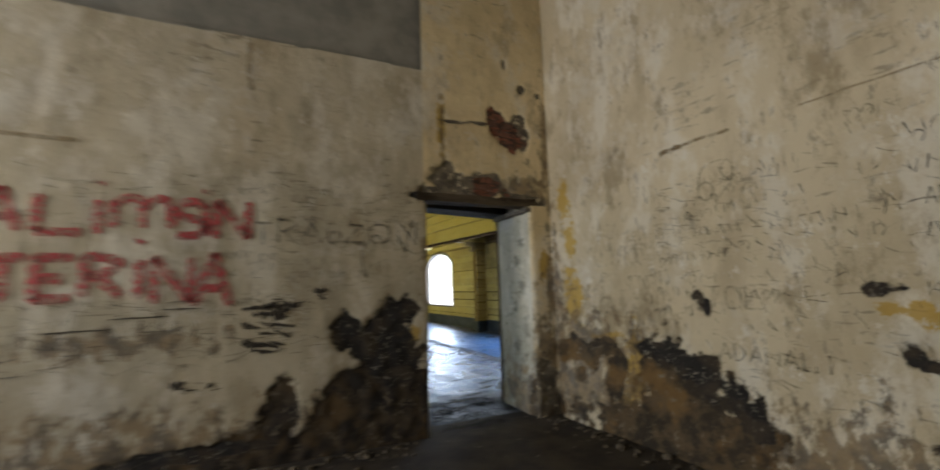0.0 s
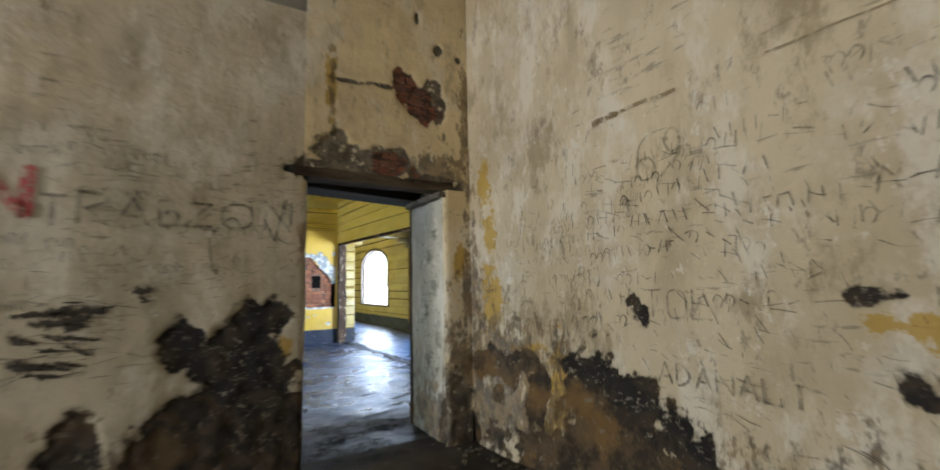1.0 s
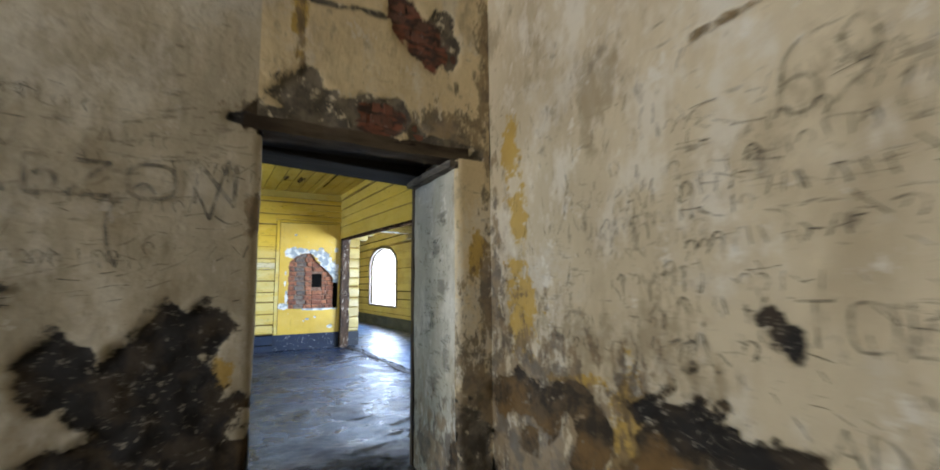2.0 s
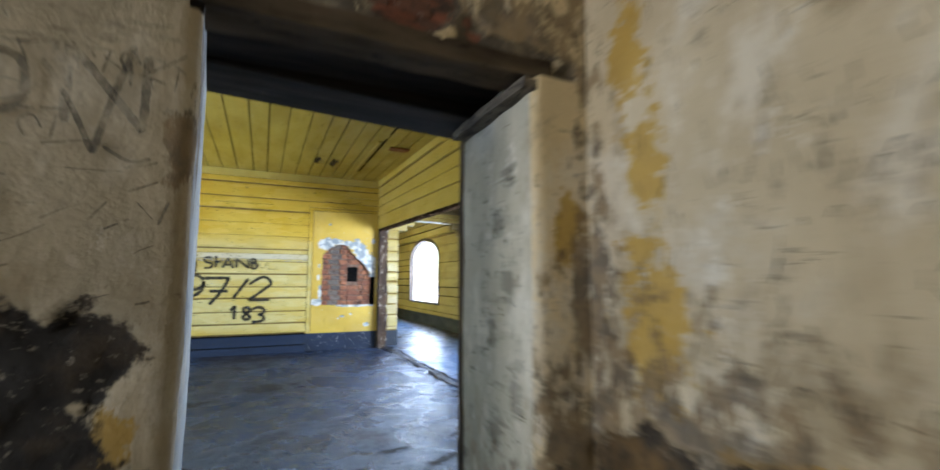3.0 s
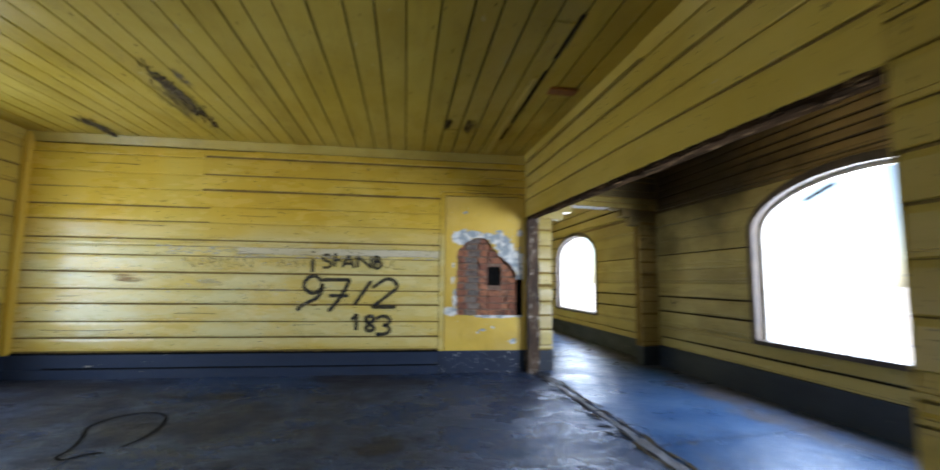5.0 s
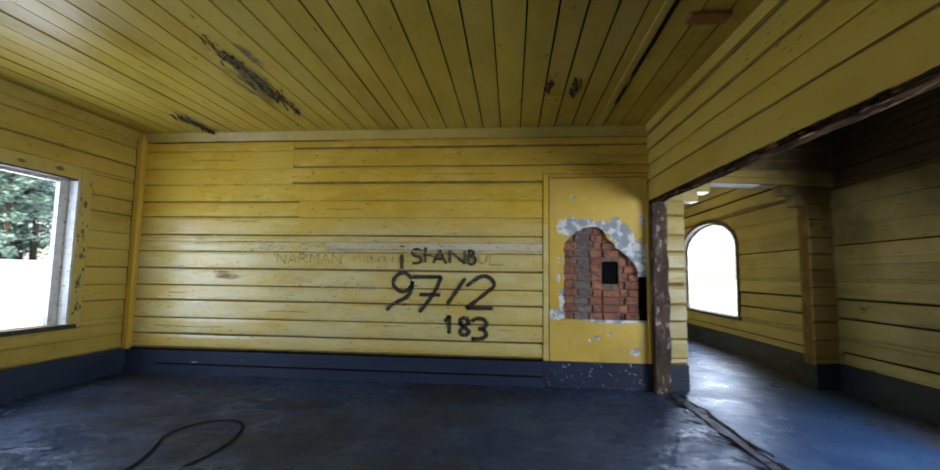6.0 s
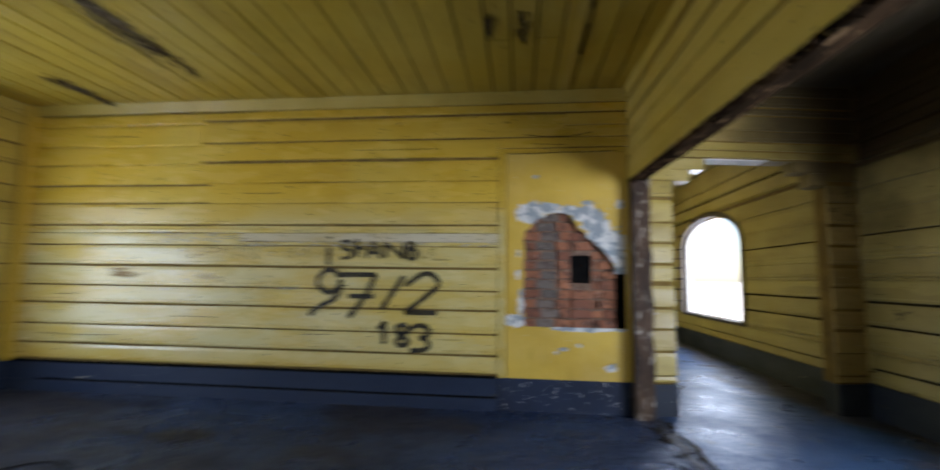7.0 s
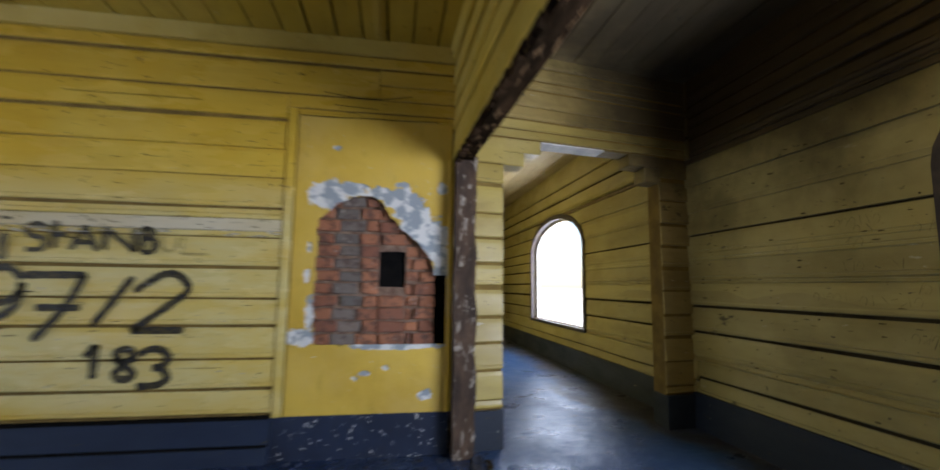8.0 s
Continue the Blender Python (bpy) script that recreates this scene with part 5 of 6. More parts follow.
# ceiling: rotten streaks, battens, block
def splinters(name, n, x, y0, y1, spread, label, seed):
    rng = random.Random(seed)
    bm = bmesh.new()
    for i in range(n):
        t = rng.random()
        y = y0 + (y1 - y0) * t
        w = spread * (0.35 + 1.1 * math.sin(math.pi * min(1, t * 0.9 + 0.1)))
        cx = x + rng.gauss(0, 0.45) * w
        ln, wd = rng.uniform(0.02, 0.14), rng.uniform(0.002, 0.012)
        z = CZ - rng.uniform(0.002, 0.012)
        tip = z - rng.uniform(0, 0.035)
        a, b, c, d = (cx - wd, y, z), (cx + wd, y, z), (cx + wd * rng.uniform(0, 0.8), y + ln, tip), (cx - wd * rng.uniform(0, 0.8), y + ln * rng.uniform(0.7, 1), tip)
        lo = [bm.verts.new(p) for p in (a, b, c, d)]
        up = [bm.verts.new((p[0], p[1], p[2] + 0.005)) for p in (a, b, c, d)]
        bm.faces.new(lo)
        bm.faces.new(up[::-1])
        for k in range(4):
            bm.faces.new((lo[k], lo[(k + 1) % 4], up[(k + 1) % 4], up[k]))
    return tagged(part(name, bm, M_ROT), label, "rot", kind="stuff")


def on_ceiling(u, v, d):
    return Vector((u, v, CZ - 0.006 - d))


for x, y, rx, ry, m, d in ((-0.75, 9.25, 0.30, 1.25, M_DAMP, 0.0), (-0.66, 8.95, 0.13, 0.8, M_DECAY, 0.002), (-0.44, 8.6, 0.07, 0.35, M_DECAY, 0.001), (-2.2, 10.2, 0.18, 0.5, M_DAMP, 0.0), (-2.18, 10.22, 0.10, 0.42, M_DECAY, 0.002)):
    tagged(blotch("ceiling_stain", on_ceiling, x, y, rx, ry, d, m), "brown damp and rot stain on the ceiling boards", "stain", kind="stuff")
for u, z, ru, rv, m in ((-1.9, 1.30, 0.35, 0.09, M_RUST), (-0.4, 1.60, 0.6, 0.05, M_RUBBED), (-0.9, 1.25, 0.35, 0.06, M_RUBBED), (0.0, 1.15, 0.4, 0.07, M_RUBBED)):
    blotch("stain", on_north, u, z, ru, rv, 0.0345, m, wall_n)
for u, z, ru, rv in ((9.95, 2.12, 0.06, 0.12), (9.93, 1.78, 0.05, 0.08), (9.95, 1.5, 0.06, 0.06), (9.93, 1.18, 0.06, 0.12), (9.94, 0.9, 0.05, 0.10), (9.6, 2.47, 0.10, 0.04), (9.2, 2.46, 0.08, 0.035)):
    blotch("stain", on_west, u, z, ru, rv, 0.0365, M_DECAY, wall_w)
splinters("rotten_splinters", 95, -0.66, 8.2, 9.95, 0.085, "rotten grey-black splinters hanging from the ceiling boards", 3)
splinters("rotten_splinters", 60, -2.18, 9.85, 10.58, 0.075, "dark rotten streak in the ceiling boards", 4)
splinters("rotten_splinters", 22, 2.20, 9.25, 9.48, 0.03, "torn splinters beside a ceiling joint", 5)
splinters("rotten_splinters", 36, 2.45, 9.2, 9.65, 0.045, "torn splinters beside a ceiling joint", 6)
tagged(part("ceiling_batten", rough_edges(cube(2.86, 8.0, CZ - 0.02, 2.91, 10.60, CZ, 0.003), 0.003, 6), M_YSHADE), "thin yellow batten nailed over a ceiling joint", "batten", kind="structure")
tagged(part("ceiling_gap", rough_edges(cube(2.93, 7.0, CZ - 0.006, 2.965, 9.9, CZ, 0.0), 0.006, 10), M_GAP), "dark open joint between ceiling boards", "gap", kind="structure")
tagged(part("ceiling_batten", rough_edges(cube(WX + 0.02, 6.055, CZ - 0.022, PX + 0.04, 6.11, CZ - 0.003, 0.003), 0.003, 8), M_N), "thin yellow batten across the ceiling boards", "batten", kind="structure")
tagged(part("ceiling_block", rough_edges(cube(3.09, 8.19, CZ - 0.03, 3.37, 8.32, CZ - 0.002, 0.004), 0.003, 2), M_BLOCK), "small rust-brown wooden block on the ceiling", "block")

# floor: broken sill along the opening, outline of dried mud, chips of plaster
def on_floor(u, v, d):
    return Vector((u, v, d))


rng = random.Random(41)
sill = bmesh.new()
y = 4.15
while y < 10.6:
    ln = rng.uniform(0.25, 0.7)
    x = 3.645 + rng.uniform(-0.02, 0.02)
    wd = rng.uniform(0.06, 0.11)
    rough = cube(x, y, -0.02, x + wd, min(y + ln, 10.6) - 0.015, rng.uniform(0.004, 0.014))
    rough_edges(rough, 0.016, 6, y)
    me = bpy.data.meshes.new("tmp")
    rough.to_mesh(me)
    rough.free()
    sill.from_mesh(me)
    bpy.data.meshes.remove(me)
    y += ln
structure("threshold", sill, M_SILL, "broken mortar strip where the partition stood", "threshold")
crack = bmesh.new()
for x0, w, whole in ((3.775, 0.022, 0.97), (3.625, 0.016, 0.72)):
    way = [(x0 + 0.045 * noise.noise(Vector((x0 * 9, k * 0.31, 0))) + rng.gauss(0, 0.006), 3.95 + k * 0.09) for k in range(74)]
    for a, b in zip(way, way[1:]):
        if rng.random() < whole:
            ribbon(crack, [a, ((a[0] + b[0]) / 2 + rng.gauss(0, 0.004), (a[1] + b[1]) / 2), b], w * rng.uniform(0.4, 1.9), on_floor, 0.010)
ribbon(crack, [(3.80 + 0.16 * k, 7.62 + 0.025 * k + rng.gauss(0, 0.006)) for k in range(12)], 0.008, on_floor, 0.009)
structure("floor_crack", crack, M_GAP, "dark cracks along the broken threshold", "crack")
broken = bmesh.new()
for i in range(46):
    u, v = 3.60 - abs(rng.gauss(0, 0.05)), rng.uniform(5.6, 10.4)
    ln, wd, k = rng.uniform(0.03, 0.13), rng.uniform(0.008, 0.035), rng.randint(5, 7)
    broken.faces.new([broken.verts.new((u + wd * rng.uniform(0.4, 1) * math.cos(math.tau * a / k) - 0.4 * ln * math.sin(math.tau * a / k), v + ln * rng.uniform(0.4, 1) * math.sin(math.tau * a / k), 0.004)) for a in range(k)])
tagged(part("broken_flakes", broken, M_MUD), "dark flaked-out spots beside the broken threshold", "marks", kind="stuff")
for x, y, rx, ry, turn in ((2.75, 5.05, 0.34, 0.10, 0.5), (2.45, 5.35, 0.30, 0.07, 0.3), (2.55, 4.75, 0.26, 0.08, 0.4), (3.0, 5.5, 0.28, 0.06, 0.7), (2.2, 4.5, 0.35, 0.10, 0.2), (1.7, 4.35, 0.30, 0.10, 0.1), (0.6, 7.3, 0.8, 0.45, 0.3), (1.6, 7.9, 0.55, 0.4, 0.8), (-0.3, 9.6, 0.7, 0.25, 0.0), (1.8, 3.72, 0.75, 0.22, 0.0), (1.75, 3.98, 0.7, 0.28, 0.1), (2.2, 4.1, 0.5, 0.2, 0.2), (1.8, 3.45, 0.7, 0.22, 0.0), (1.6, 3.85, 0.5, 0.3, 0.4), (2.0, 4.3, 0.6, 0.2, 0.1)):
    tagged(blotch("floor_hollow", on_floor, x, y, rx, ry, 0.003, M_HOLLOW if 4.3 < y < 6 else M_GRIME, None, turn), "dark broken hollow or dirt patch in the worn floor", "stain", kind="stuff")
mud = bmesh.new()
ribbon(mud, [(-0.45, 7.94), (-0.56, 7.92), (-0.63, 7.80), (-0.73, 7.87), (-0.72, 8.02), (-0.83, 8.33), (-0.975, 8.60), (-0.92, 8.87), (-0.72, 9.03), (-0.49, 8.93), (-0.36, 8.62), (-0.33, 8.26), (-0.385, 8.05)], 0.028, on_floor, 0.006)
structure("floor_ring", mud, M_MUD, "dark looping outline dried onto the floor", "stain")
rng = random.Random(9)
bits = bmesh.new()
for i in range(120):
    if i < 40:
        x, y = rng.uniform(2.3, 3.9), 10.66 - abs(rng.gauss(0, 0.16))
    elif i < 80:
        x, y = 3.7 + rng.gauss(0, 0.08), rng.uniform(5.5, 10.6)
    else:
        x, y = rng.uniform(-2.5, 3.4), rng.uniform(8.5, 10.6)
    r = rng.uniform(0.004, 0.016) * (1.4 if i < 40 and rng.random() < 0.2 else 1.0)
    made = bmesh.ops.create_icosphere(bits, subdivisions=1, radius=r)["verts"]
    for v in made:
        v.co = Vector((x, y, r * 0.5)) + Vector((v.co.x * rng.uniform(0.7, 1.5), v.co.y * rng.uniform(0.7, 1.5), v.co.z * 0.6))
tagged(part("plaster_chips", bits, M_SILL), "small chips of plaster and dirt strewn on the floor", "rubble", kind="stuff")

# cracks in the boards
crack = bmesh.new()
for pts, w in (([(-3.1, 3.075), (-2.4, 3.07), (-1.7, 3.08), (-0.9, 3.07), (-0.4, 3.075)], 0.014), ([(-2.5, 2.83), (-2.2, 2.835), (-1.9, 2.83)], 0.010), ([(2.5, 2.76), (2.75, 2.73), (2.95, 2.735), (3.15, 2.78)], 0.012), ([(2.55, 2.66), (2.9, 2.65)], 0.010),
               ([(2.32, 2.555), (2.6, 2.56), (2.85, 2.575), (3.1, 2.57), (3.4, 2.58)], 0.012), ([(-0.6, 2.17), (-0.3, 2.16), (-0.1, 2.17)], 0.010), ([(-1.9, 2.0), (-1.5, 2.005)], 0.008), ([(0.7, 2.62), (1.1, 2.625), (1.6, 2.62)], 0.009),
               ([(-2.7, 1.05), (-2.45, 1.06)], 0.010), ([(-1.3, 0.83), (-1.0, 0.835), (-0.8, 0.83)], 0.009), ([(0.2, 0.68), (0.5, 0.685)], 0.008), ([(-2.9, 0.62), (-2.3, 0.61), (-1.9, 0.615)], 0.010)):
    ribbon(crack, [(u + random.uniform(-0.02, 0.02), z + random.uniform(-0.006, 0.006)) for u, z in pts], 0.55 * w, on_north, 0.036)
tagged(part("board_cracks", crack, M_GAP), "thin dark splits in the yellow boards", "cracks", kind="stuff")

# rubble along the foot of the plastered walls
rng = random.Random(17)
stones = bmesh.new()
for i in range(260):
    if i % 2:
        x, y = rng.uniform(-1.8, 1.15), SY - 0.03 - abs(rng.gauss(0, 0.14))
    else:
        y = rng.uniform(0.4, 3.2)
        x = 2.62 + 0.035 * (SY - y) - 0.03 - abs(rng.gauss(0, 0.13))
    r = rng.uniform(0.005, 0.022) * (1.6 if rng.random() < 0.12 else 1.0)
    made = bmesh.ops.create_icosphere(stones, subdivisions=1, radius=r)["verts"]
    sx, sy = rng.uniform(0.7, 1.5), rng.uniform(0.7, 1.5)
    for v in made:
        v.co = Vector((x + v.co.x * sx * rng.uniform(0.8, 1.2), y + v.co.y * sy, r * 0.4 + v.co.z * 0.7))
tagged(part("rubble", stones, M_RUBBLE), "small lumps of fallen plaster on the earth floor", "rubble", kind="stuff")

# nail holes, nicks and scuffs on the boards
def flecks(name, put, u0, u1, z0, z1, n, wide, high, material, label, seed, d, columns=()):
    """Small uneven marks with ragged outlines, strewn or in columns."""
    rng = random.Random(seed)
    bm = bmesh.new()
    for i in range(n):
        u = rng.choice(columns) + rng.gauss(0, 0.02) if columns else rng.uniform(u0, u1)
        z = rng.uniform(z0, z1)
        w, h = wide * rng.uniform(0.3, 1.4), high * rng.uniform(0.4, 1.5)
        k = rng.randint(5, 8)
        bm.faces.new([bm.verts.new(put(u + w * rng.uniform(0.5, 1.0) * math.cos(a * math.tau / k), z + h * rng.uniform(0.5, 1.0) * math.sin(a * math.tau / k), d)) for a in range(k)])
    return tagged(part(name, bm, material), label, "marks", kind="stuff")


flecks("nail_holes", on_north, 0, 0, 0.4, 3.08, 150, 0.007, 0.008, M_GAP, "dark nail holes in the yellow boards", 31, 0.0362, (-3.0, -2.35, -1.72, -1.05, -0.4, 0.25, 0.9, 1.55, 2.12))
flecks("nicks", on_north, -3.1, 2.15, 0.45, 3.05, 130, 0.035, 0.004, M_GAP, "thin dark nicks in the yellow boards", 32, 0.0358)
flecks("scuffs", on_north, -2.9, 0.4, 0.85, 1.85, 120, 0.022, 0.009, M_SCUFF, "pale scuffs where the yellow paint is rubbed off", 33, 0.0356)
flecks("scuffs", on_north, -1.6, 2.1, 0.5, 1.3, 50, 0.018, 0.007, M_SCUFF, "pale scuffs where the yellow paint is rubbed off", 34, 0.0356)
flecks("nicks", on_part, 5.7, 10.6, 2.6, 3.05, 60, 0.03, 0.004, M_GAP, "thin dark nicks in the beam's boards", 35, 0.036)
flecks("nicks", lambda u, v, d: Vector((u, v, CZ - 0.0065 - d)), -3.0, 3.4, 4.4, 10.5, 150, 0.006, 0.035, M_GAP, "thin dark nicks in the ceiling boards", 36, 0.0)
flecks("nail_holes", on_part, 0, 0, 0.4, 3.05, 60, 0.006, 0.008, M_GAP, "dark nail holes in the partition's boards", 38, 0.0362, (4.45, 5.05, 5.5))
flecks("scuffs", on_part, 4.15, 5.55, 0.5, 2.2, 70, 0.03, 0.006, M_FAINT, "brown scuffs on the partition's boards", 39, 0.0356)
flecks("nail_holes", lambda u, v, d: Vector((v, u, CZ - 0.0065 - d)), 0, 0, -3.1, 3.4, 110, 0.006, 0.007, M_GAP, "dark nail holes in the ceiling boards", 40, 0.0, (4.9, 6.2, 7.3, 8.4, 9.5, 10.4))
flecks("nicks", on_north, -3.1, 2.15, 1.9, 3.05, 90, 0.05, 0.003, M_FAINT, "faint brown scrapes on the upper boards", 42, 0.0354)
flecks("smudges", on_reveal_r, 3.38, 3.80, 0.65, 1.75, 42, 0.030, 0.005, M_FAINT2, "grey smudges on the plastered door reveal", 43, 0.011)
for u, z, ru, rv in ((3.60, 1.50, 0.13, 0.10), (3.52, 1.25, 0.12, 0.16), (3.66, 1.05, 0.10, 0.12), (3.45, 0.85, 0.10, 0.2), (3.62, 0.65, 0.16, 0.14), (3.48, 1.72, 0.12, 0.10)):
    tagged(blotch("smear", on_reveal_r, u, z, ru, rv, 0.0105, M_SMEAR), "soft grey smear on the plastered door reveal", "stain", kind="stuff")
flecks("scuffs", on_north, -1.6, -0.5, 1.63, 1.74, 60, 0.05, 0.010, M_SCUFF, "ragged pale strip of lost paint along a board", 45, 0.0356)
flecks("scuffs", on_north, -0.5, 2.2, 1.60, 1.65, 60, 0.06, 0.008, M_SCUFF, "ragged pale strip of lost paint along a board", 46, 0.0356)
flecks("nicks", on_north, -0.9, 2.2, 1.64, 1.74, 60, 0.035, 0.006, M_FAINT, "brown chips in the pale rubbed board", 47, 0.0362)
flecks("nicks", on_east, 8.95, 10.9, 0.5, 2.3, 60, 0.03, 0.005, M_GAP, "thin dark nicks in the annex boards", 37, 0.036)

# writing on the boards
SPRAY = "black sprayed letters reading istanbul on yellow boards"
lettering("graffiti", (("i", 0.40, 1.40, 0.08, 0.285),), on_north, 0.052, M_SPRAY, SPRAY, 0.034)
lettering("graffiti", (("S", 0.575, 1.475, 0.115, 0.18), ("t", 0.715, 1.485, 0.11, 0.195), ("A", 0.845, 1.475, 0.165, 0.17), ("N", 1.055, 1.48, 0.19, 0.16), ("B", 1.295, 1.47, 0.09, 0.17)), on_north, 0.036, M_SPRAY, SPRAY, 0.034)
lettering("graffiti", (("U", 1.42, 1.475, 0.10, 0.11), ("L", 1.56, 1.465, 0.17, 0.13)), on_north, 0.02, M_FAINT, "faded end of a sprayed word on yellow boards", 0.034)
lettering("graffiti", (("9", 0.255, 0.875, 0.325, 0.48), ("7", 0.585, 0.865, 0.365, 0.44), ("/", 1.03, 0.955, 0.23, 0.345), ("2", 1.275, 0.925, 0.34, 0.40)), on_north, 0.05, M_SPRAY, "black sprayed figures 97/2 on yellow boards", 0.034)
lettering("graffiti", (("1", 1.005, 0.605, 0.12, 0.22), ("8", 1.19, 0.595, 0.125, 0.205), ("3", 1.34, 0.55, 0.185, 0.25)), on_north, 0.05, M_SPRAY, "black sprayed figures 183 on yellow boards", 0.034)
# red writing of the plastered room
RED = "faded red painted capitals on the whitewashed wall"
lettering("graffiti", (("A", -1.66, 1.70, 0.22, 0.27), ("L", -1.36, 1.70, 0.23, 0.25), ("i", -1.09, 1.69, 0.08, 0.345), ("m", -0.965, 1.735, 0.33, 0.225), ("S", -0.60, 1.69, 0.17, 0.245), ("i", -0.465, 1.69, 0.09, 0.325), ("N", -0.355, 1.675, 0.21, 0.28)), on_door, 0.062, M_RED, RED, 0.012)
lettering("graffiti", (("T", -1.62, 1.26, 0.22, 0.27), ("E", -1.35, 1.265, 0.18, 0.265), ("R", -1.10, 1.27, 0.20, 0.27), ("i", -0.855, 1.245, 0.09, 0.40), ("N", -0.72, 1.215, 0.22, 0.32), ("A", -0.47, 1.185, 0.22, 0.375)), on_door, 0.064, M_RED, RED, 0.012)
lettering("scrawl", (("T", -0.10, 1.63, 0.12, 0.17), ("R", 0.07, 1.645, 0.13, 0.185), ("A", 0.235, 1.65, 0.155, 0.16), ("B", 0.44, 1.655, 0.10, 0.15), ("Z", 0.57, 1.66, 0.14, 0.14), ("O", 0.77, 1.66, 0.17, 0.15), ("N", 1.02, 1.65, 0.16, 0.20)), on_door, 0.02, M_PENCIL, "grey pencil capitals on the whitewashed wall", 0.012)


def scrawl(put, u0, u1, z0, z1, n, size, material, label, seed, d=0.012, flip=1):
    """Lines of unreadable short marks."""
    rng = random.Random(seed)
    bm = bmesh.new()
    for i in range(n):
        u, z = rng.uniform(u0, u1), rng.uniform(z0, z1)
        for k in range(rng.randint(2, 7)):
            x = u + flip * k * size * 0.8
            if not min(u0, u1) - 0.1 < x < max(u0, u1) + 0.1:
                break
            tilt = rng.uniform(-0.4, 0.4) * size
            kind = rng.random()
            if kind < 0.55:
                pts = [(x, z), (x + tilt, z + size)]
            elif kind < 0.8:
                pts = [(x, z + size * rng.random()), (x + flip * size * 0.6, z + size * rng.random())]
            else:
                pts = [(x, z), (x - 0.3 * size, z + 0.6 * size), (x + 0.2 * size, z + size), (x + 0.5 * size, z + 0.4 * size)]
            ribbon(bm, pts, size * rng.uniform(0.05, 0.13), put, d)
    return tagged(part("scrawl", bm, material), label, "graffiti", kind="stuff")


def scratches(put, u0, u1, z0, z1, n, long, lean, material, label, seed, d=0.012):
    """Fine single strokes, each at its own slant about lean (0: upright)."""
    rng = random.Random(seed)
    bm = bmesh.new()
    for i in range(n):
        u, z = rng.uniform(u0, u1), rng.uniform(z0, z1)
        a = math.radians(rng.gauss(lean, 14))
        ln = long * rng.uniform(0.3, 1.3)
        p, q = ln * math.sin(a), ln * math.cos(a)
        ribbon(bm, [(u, z), (u + 0.5 * p + rng.gauss(0, 0.05) * ln, z + 0.5 * q + rng.gauss(0, 0.05) * ln), (u + p, z + q)], rng.uniform(0.002, 0.006), put, d)
    return tagged(part("scratches", bm, material), label, "scratches", kind="stuff")


SCR = "grey pencil and scratched marks on whitewashed plaster"
scrawl(on_white, 2.2, 0.3, 0.95, 1.95, 55, 0.065, M_PENCIL, SCR, 1, 0.012, -1)
scrawl(on_white, 2.75, 2.0, 0.95, 1.75, 30, 0.05, M_PENCIL, SCR, 2, 0.012, -1)
scrawl(on_white, 1.5, 0.6, 1.95, 2.15, 4, 0.07, M_FAINT2, SCR, 3, 0.012, -1)
scrawl(on_door, -0.4, 1.15, 1.35, 2.15, 36, 0.06, M_PENCIL, SCR, 4)
scrawl(on_door, -1.6, -0.2, 1.0, 1.2, 16, 0.06, M_PENCIL, SCR, 5)
scrawl(on_reveal_r, 3.85, 3.42, 0.75, 1.65, 40, 0.035, M_PENCIL, SCR, 6, 0.008, -1)
scrawl(on_reveal_l, 3.4, 4.0, 0.8, 1.8, 18, 0.04, M_PENCIL, SCR, 7, 0.008)
graffiti("scrawl", "NARMAN", on_north, -1.22, 1.455, 0.86, 0.125, 0.016, M_FAINT, "faded brown capitals on yellow boards", 0.034)
scrawl(on_north, -0.2, 0.25, 1.46, 1.48, 4, 0.10, M_FAINT, "faded scratched letters on yellow boards", 8, 0.033)
scrawl(on_north, -2.6, 0.2, 1.0, 1.9, 26, 0.05, M_FAINT, "faded scratched letters on yellow boards", 9, 0.033)
scrawl(on_east, 10.4, 8.2, 0.9, 1.7, 18, 0.06, M_FAINT2, "faint scratched marks on pale boards", 10, 0.033, -1)
graffiti("scrawl", "69", lambda u, z, d: on_white(-u, z, d), -1.62, 1.80, 0.26, 0.24, 0.014, M_FAINT2, "large grey pencil figures on whitewashed plaster", 0.012)
graffiti("scrawl", "ADA", lambda u, z, d: on_white(-u, z, d), -0.48, 1.585, 0.14, 0.075, 0.008, M_PENCIL, SCR, 0.012)
graffiti("scrawl", "93", lambda u, z, d: on_white(-u, z, d), -0.44, 1.49, 0.075, 0.065, 0.008, M_PENCIL, SCR, 0.012)
graffiti("scrawl", "TOL", lambda u, z, d: on_white(-u, z, d), -1.62, 1.08, 0.36, 0.14, 0.010, M_PENCIL, SCR, 0.012)
graffiti("scrawl", "ADANALI", lambda u, z, d: on_white(-u, z, d), -1.56, 0.76, 0.62, 0.10, 0.011, M_PENCIL, SCR, 0.012, -0.02)

marks = bmesh.new()
for pts, w in (([(1.08, 1.58), (1.11, 1.72), (1.15, 1.87)], 0.016), ([(1.08, 1.58), (1.03, 1.70), (0.97, 1.80)], 0.013), ([(1.10, 1.60), (1.16, 1.56), (1.2, 1.58)], 0.009), ([(0.87, 1.68), (0.83, 1.74), (0.75, 1.66), (0.70, 1.58), (0.715, 1.45), (0.75, 1.36)], 0.014)):
    ribbon(marks, pts, w, on_door, 0.0135)
tagged(part("scrawl", marks, M_PENCIL), "bold grey strokes on the whitewashed wall beside the doorway", "graffiti", kind="stuff")

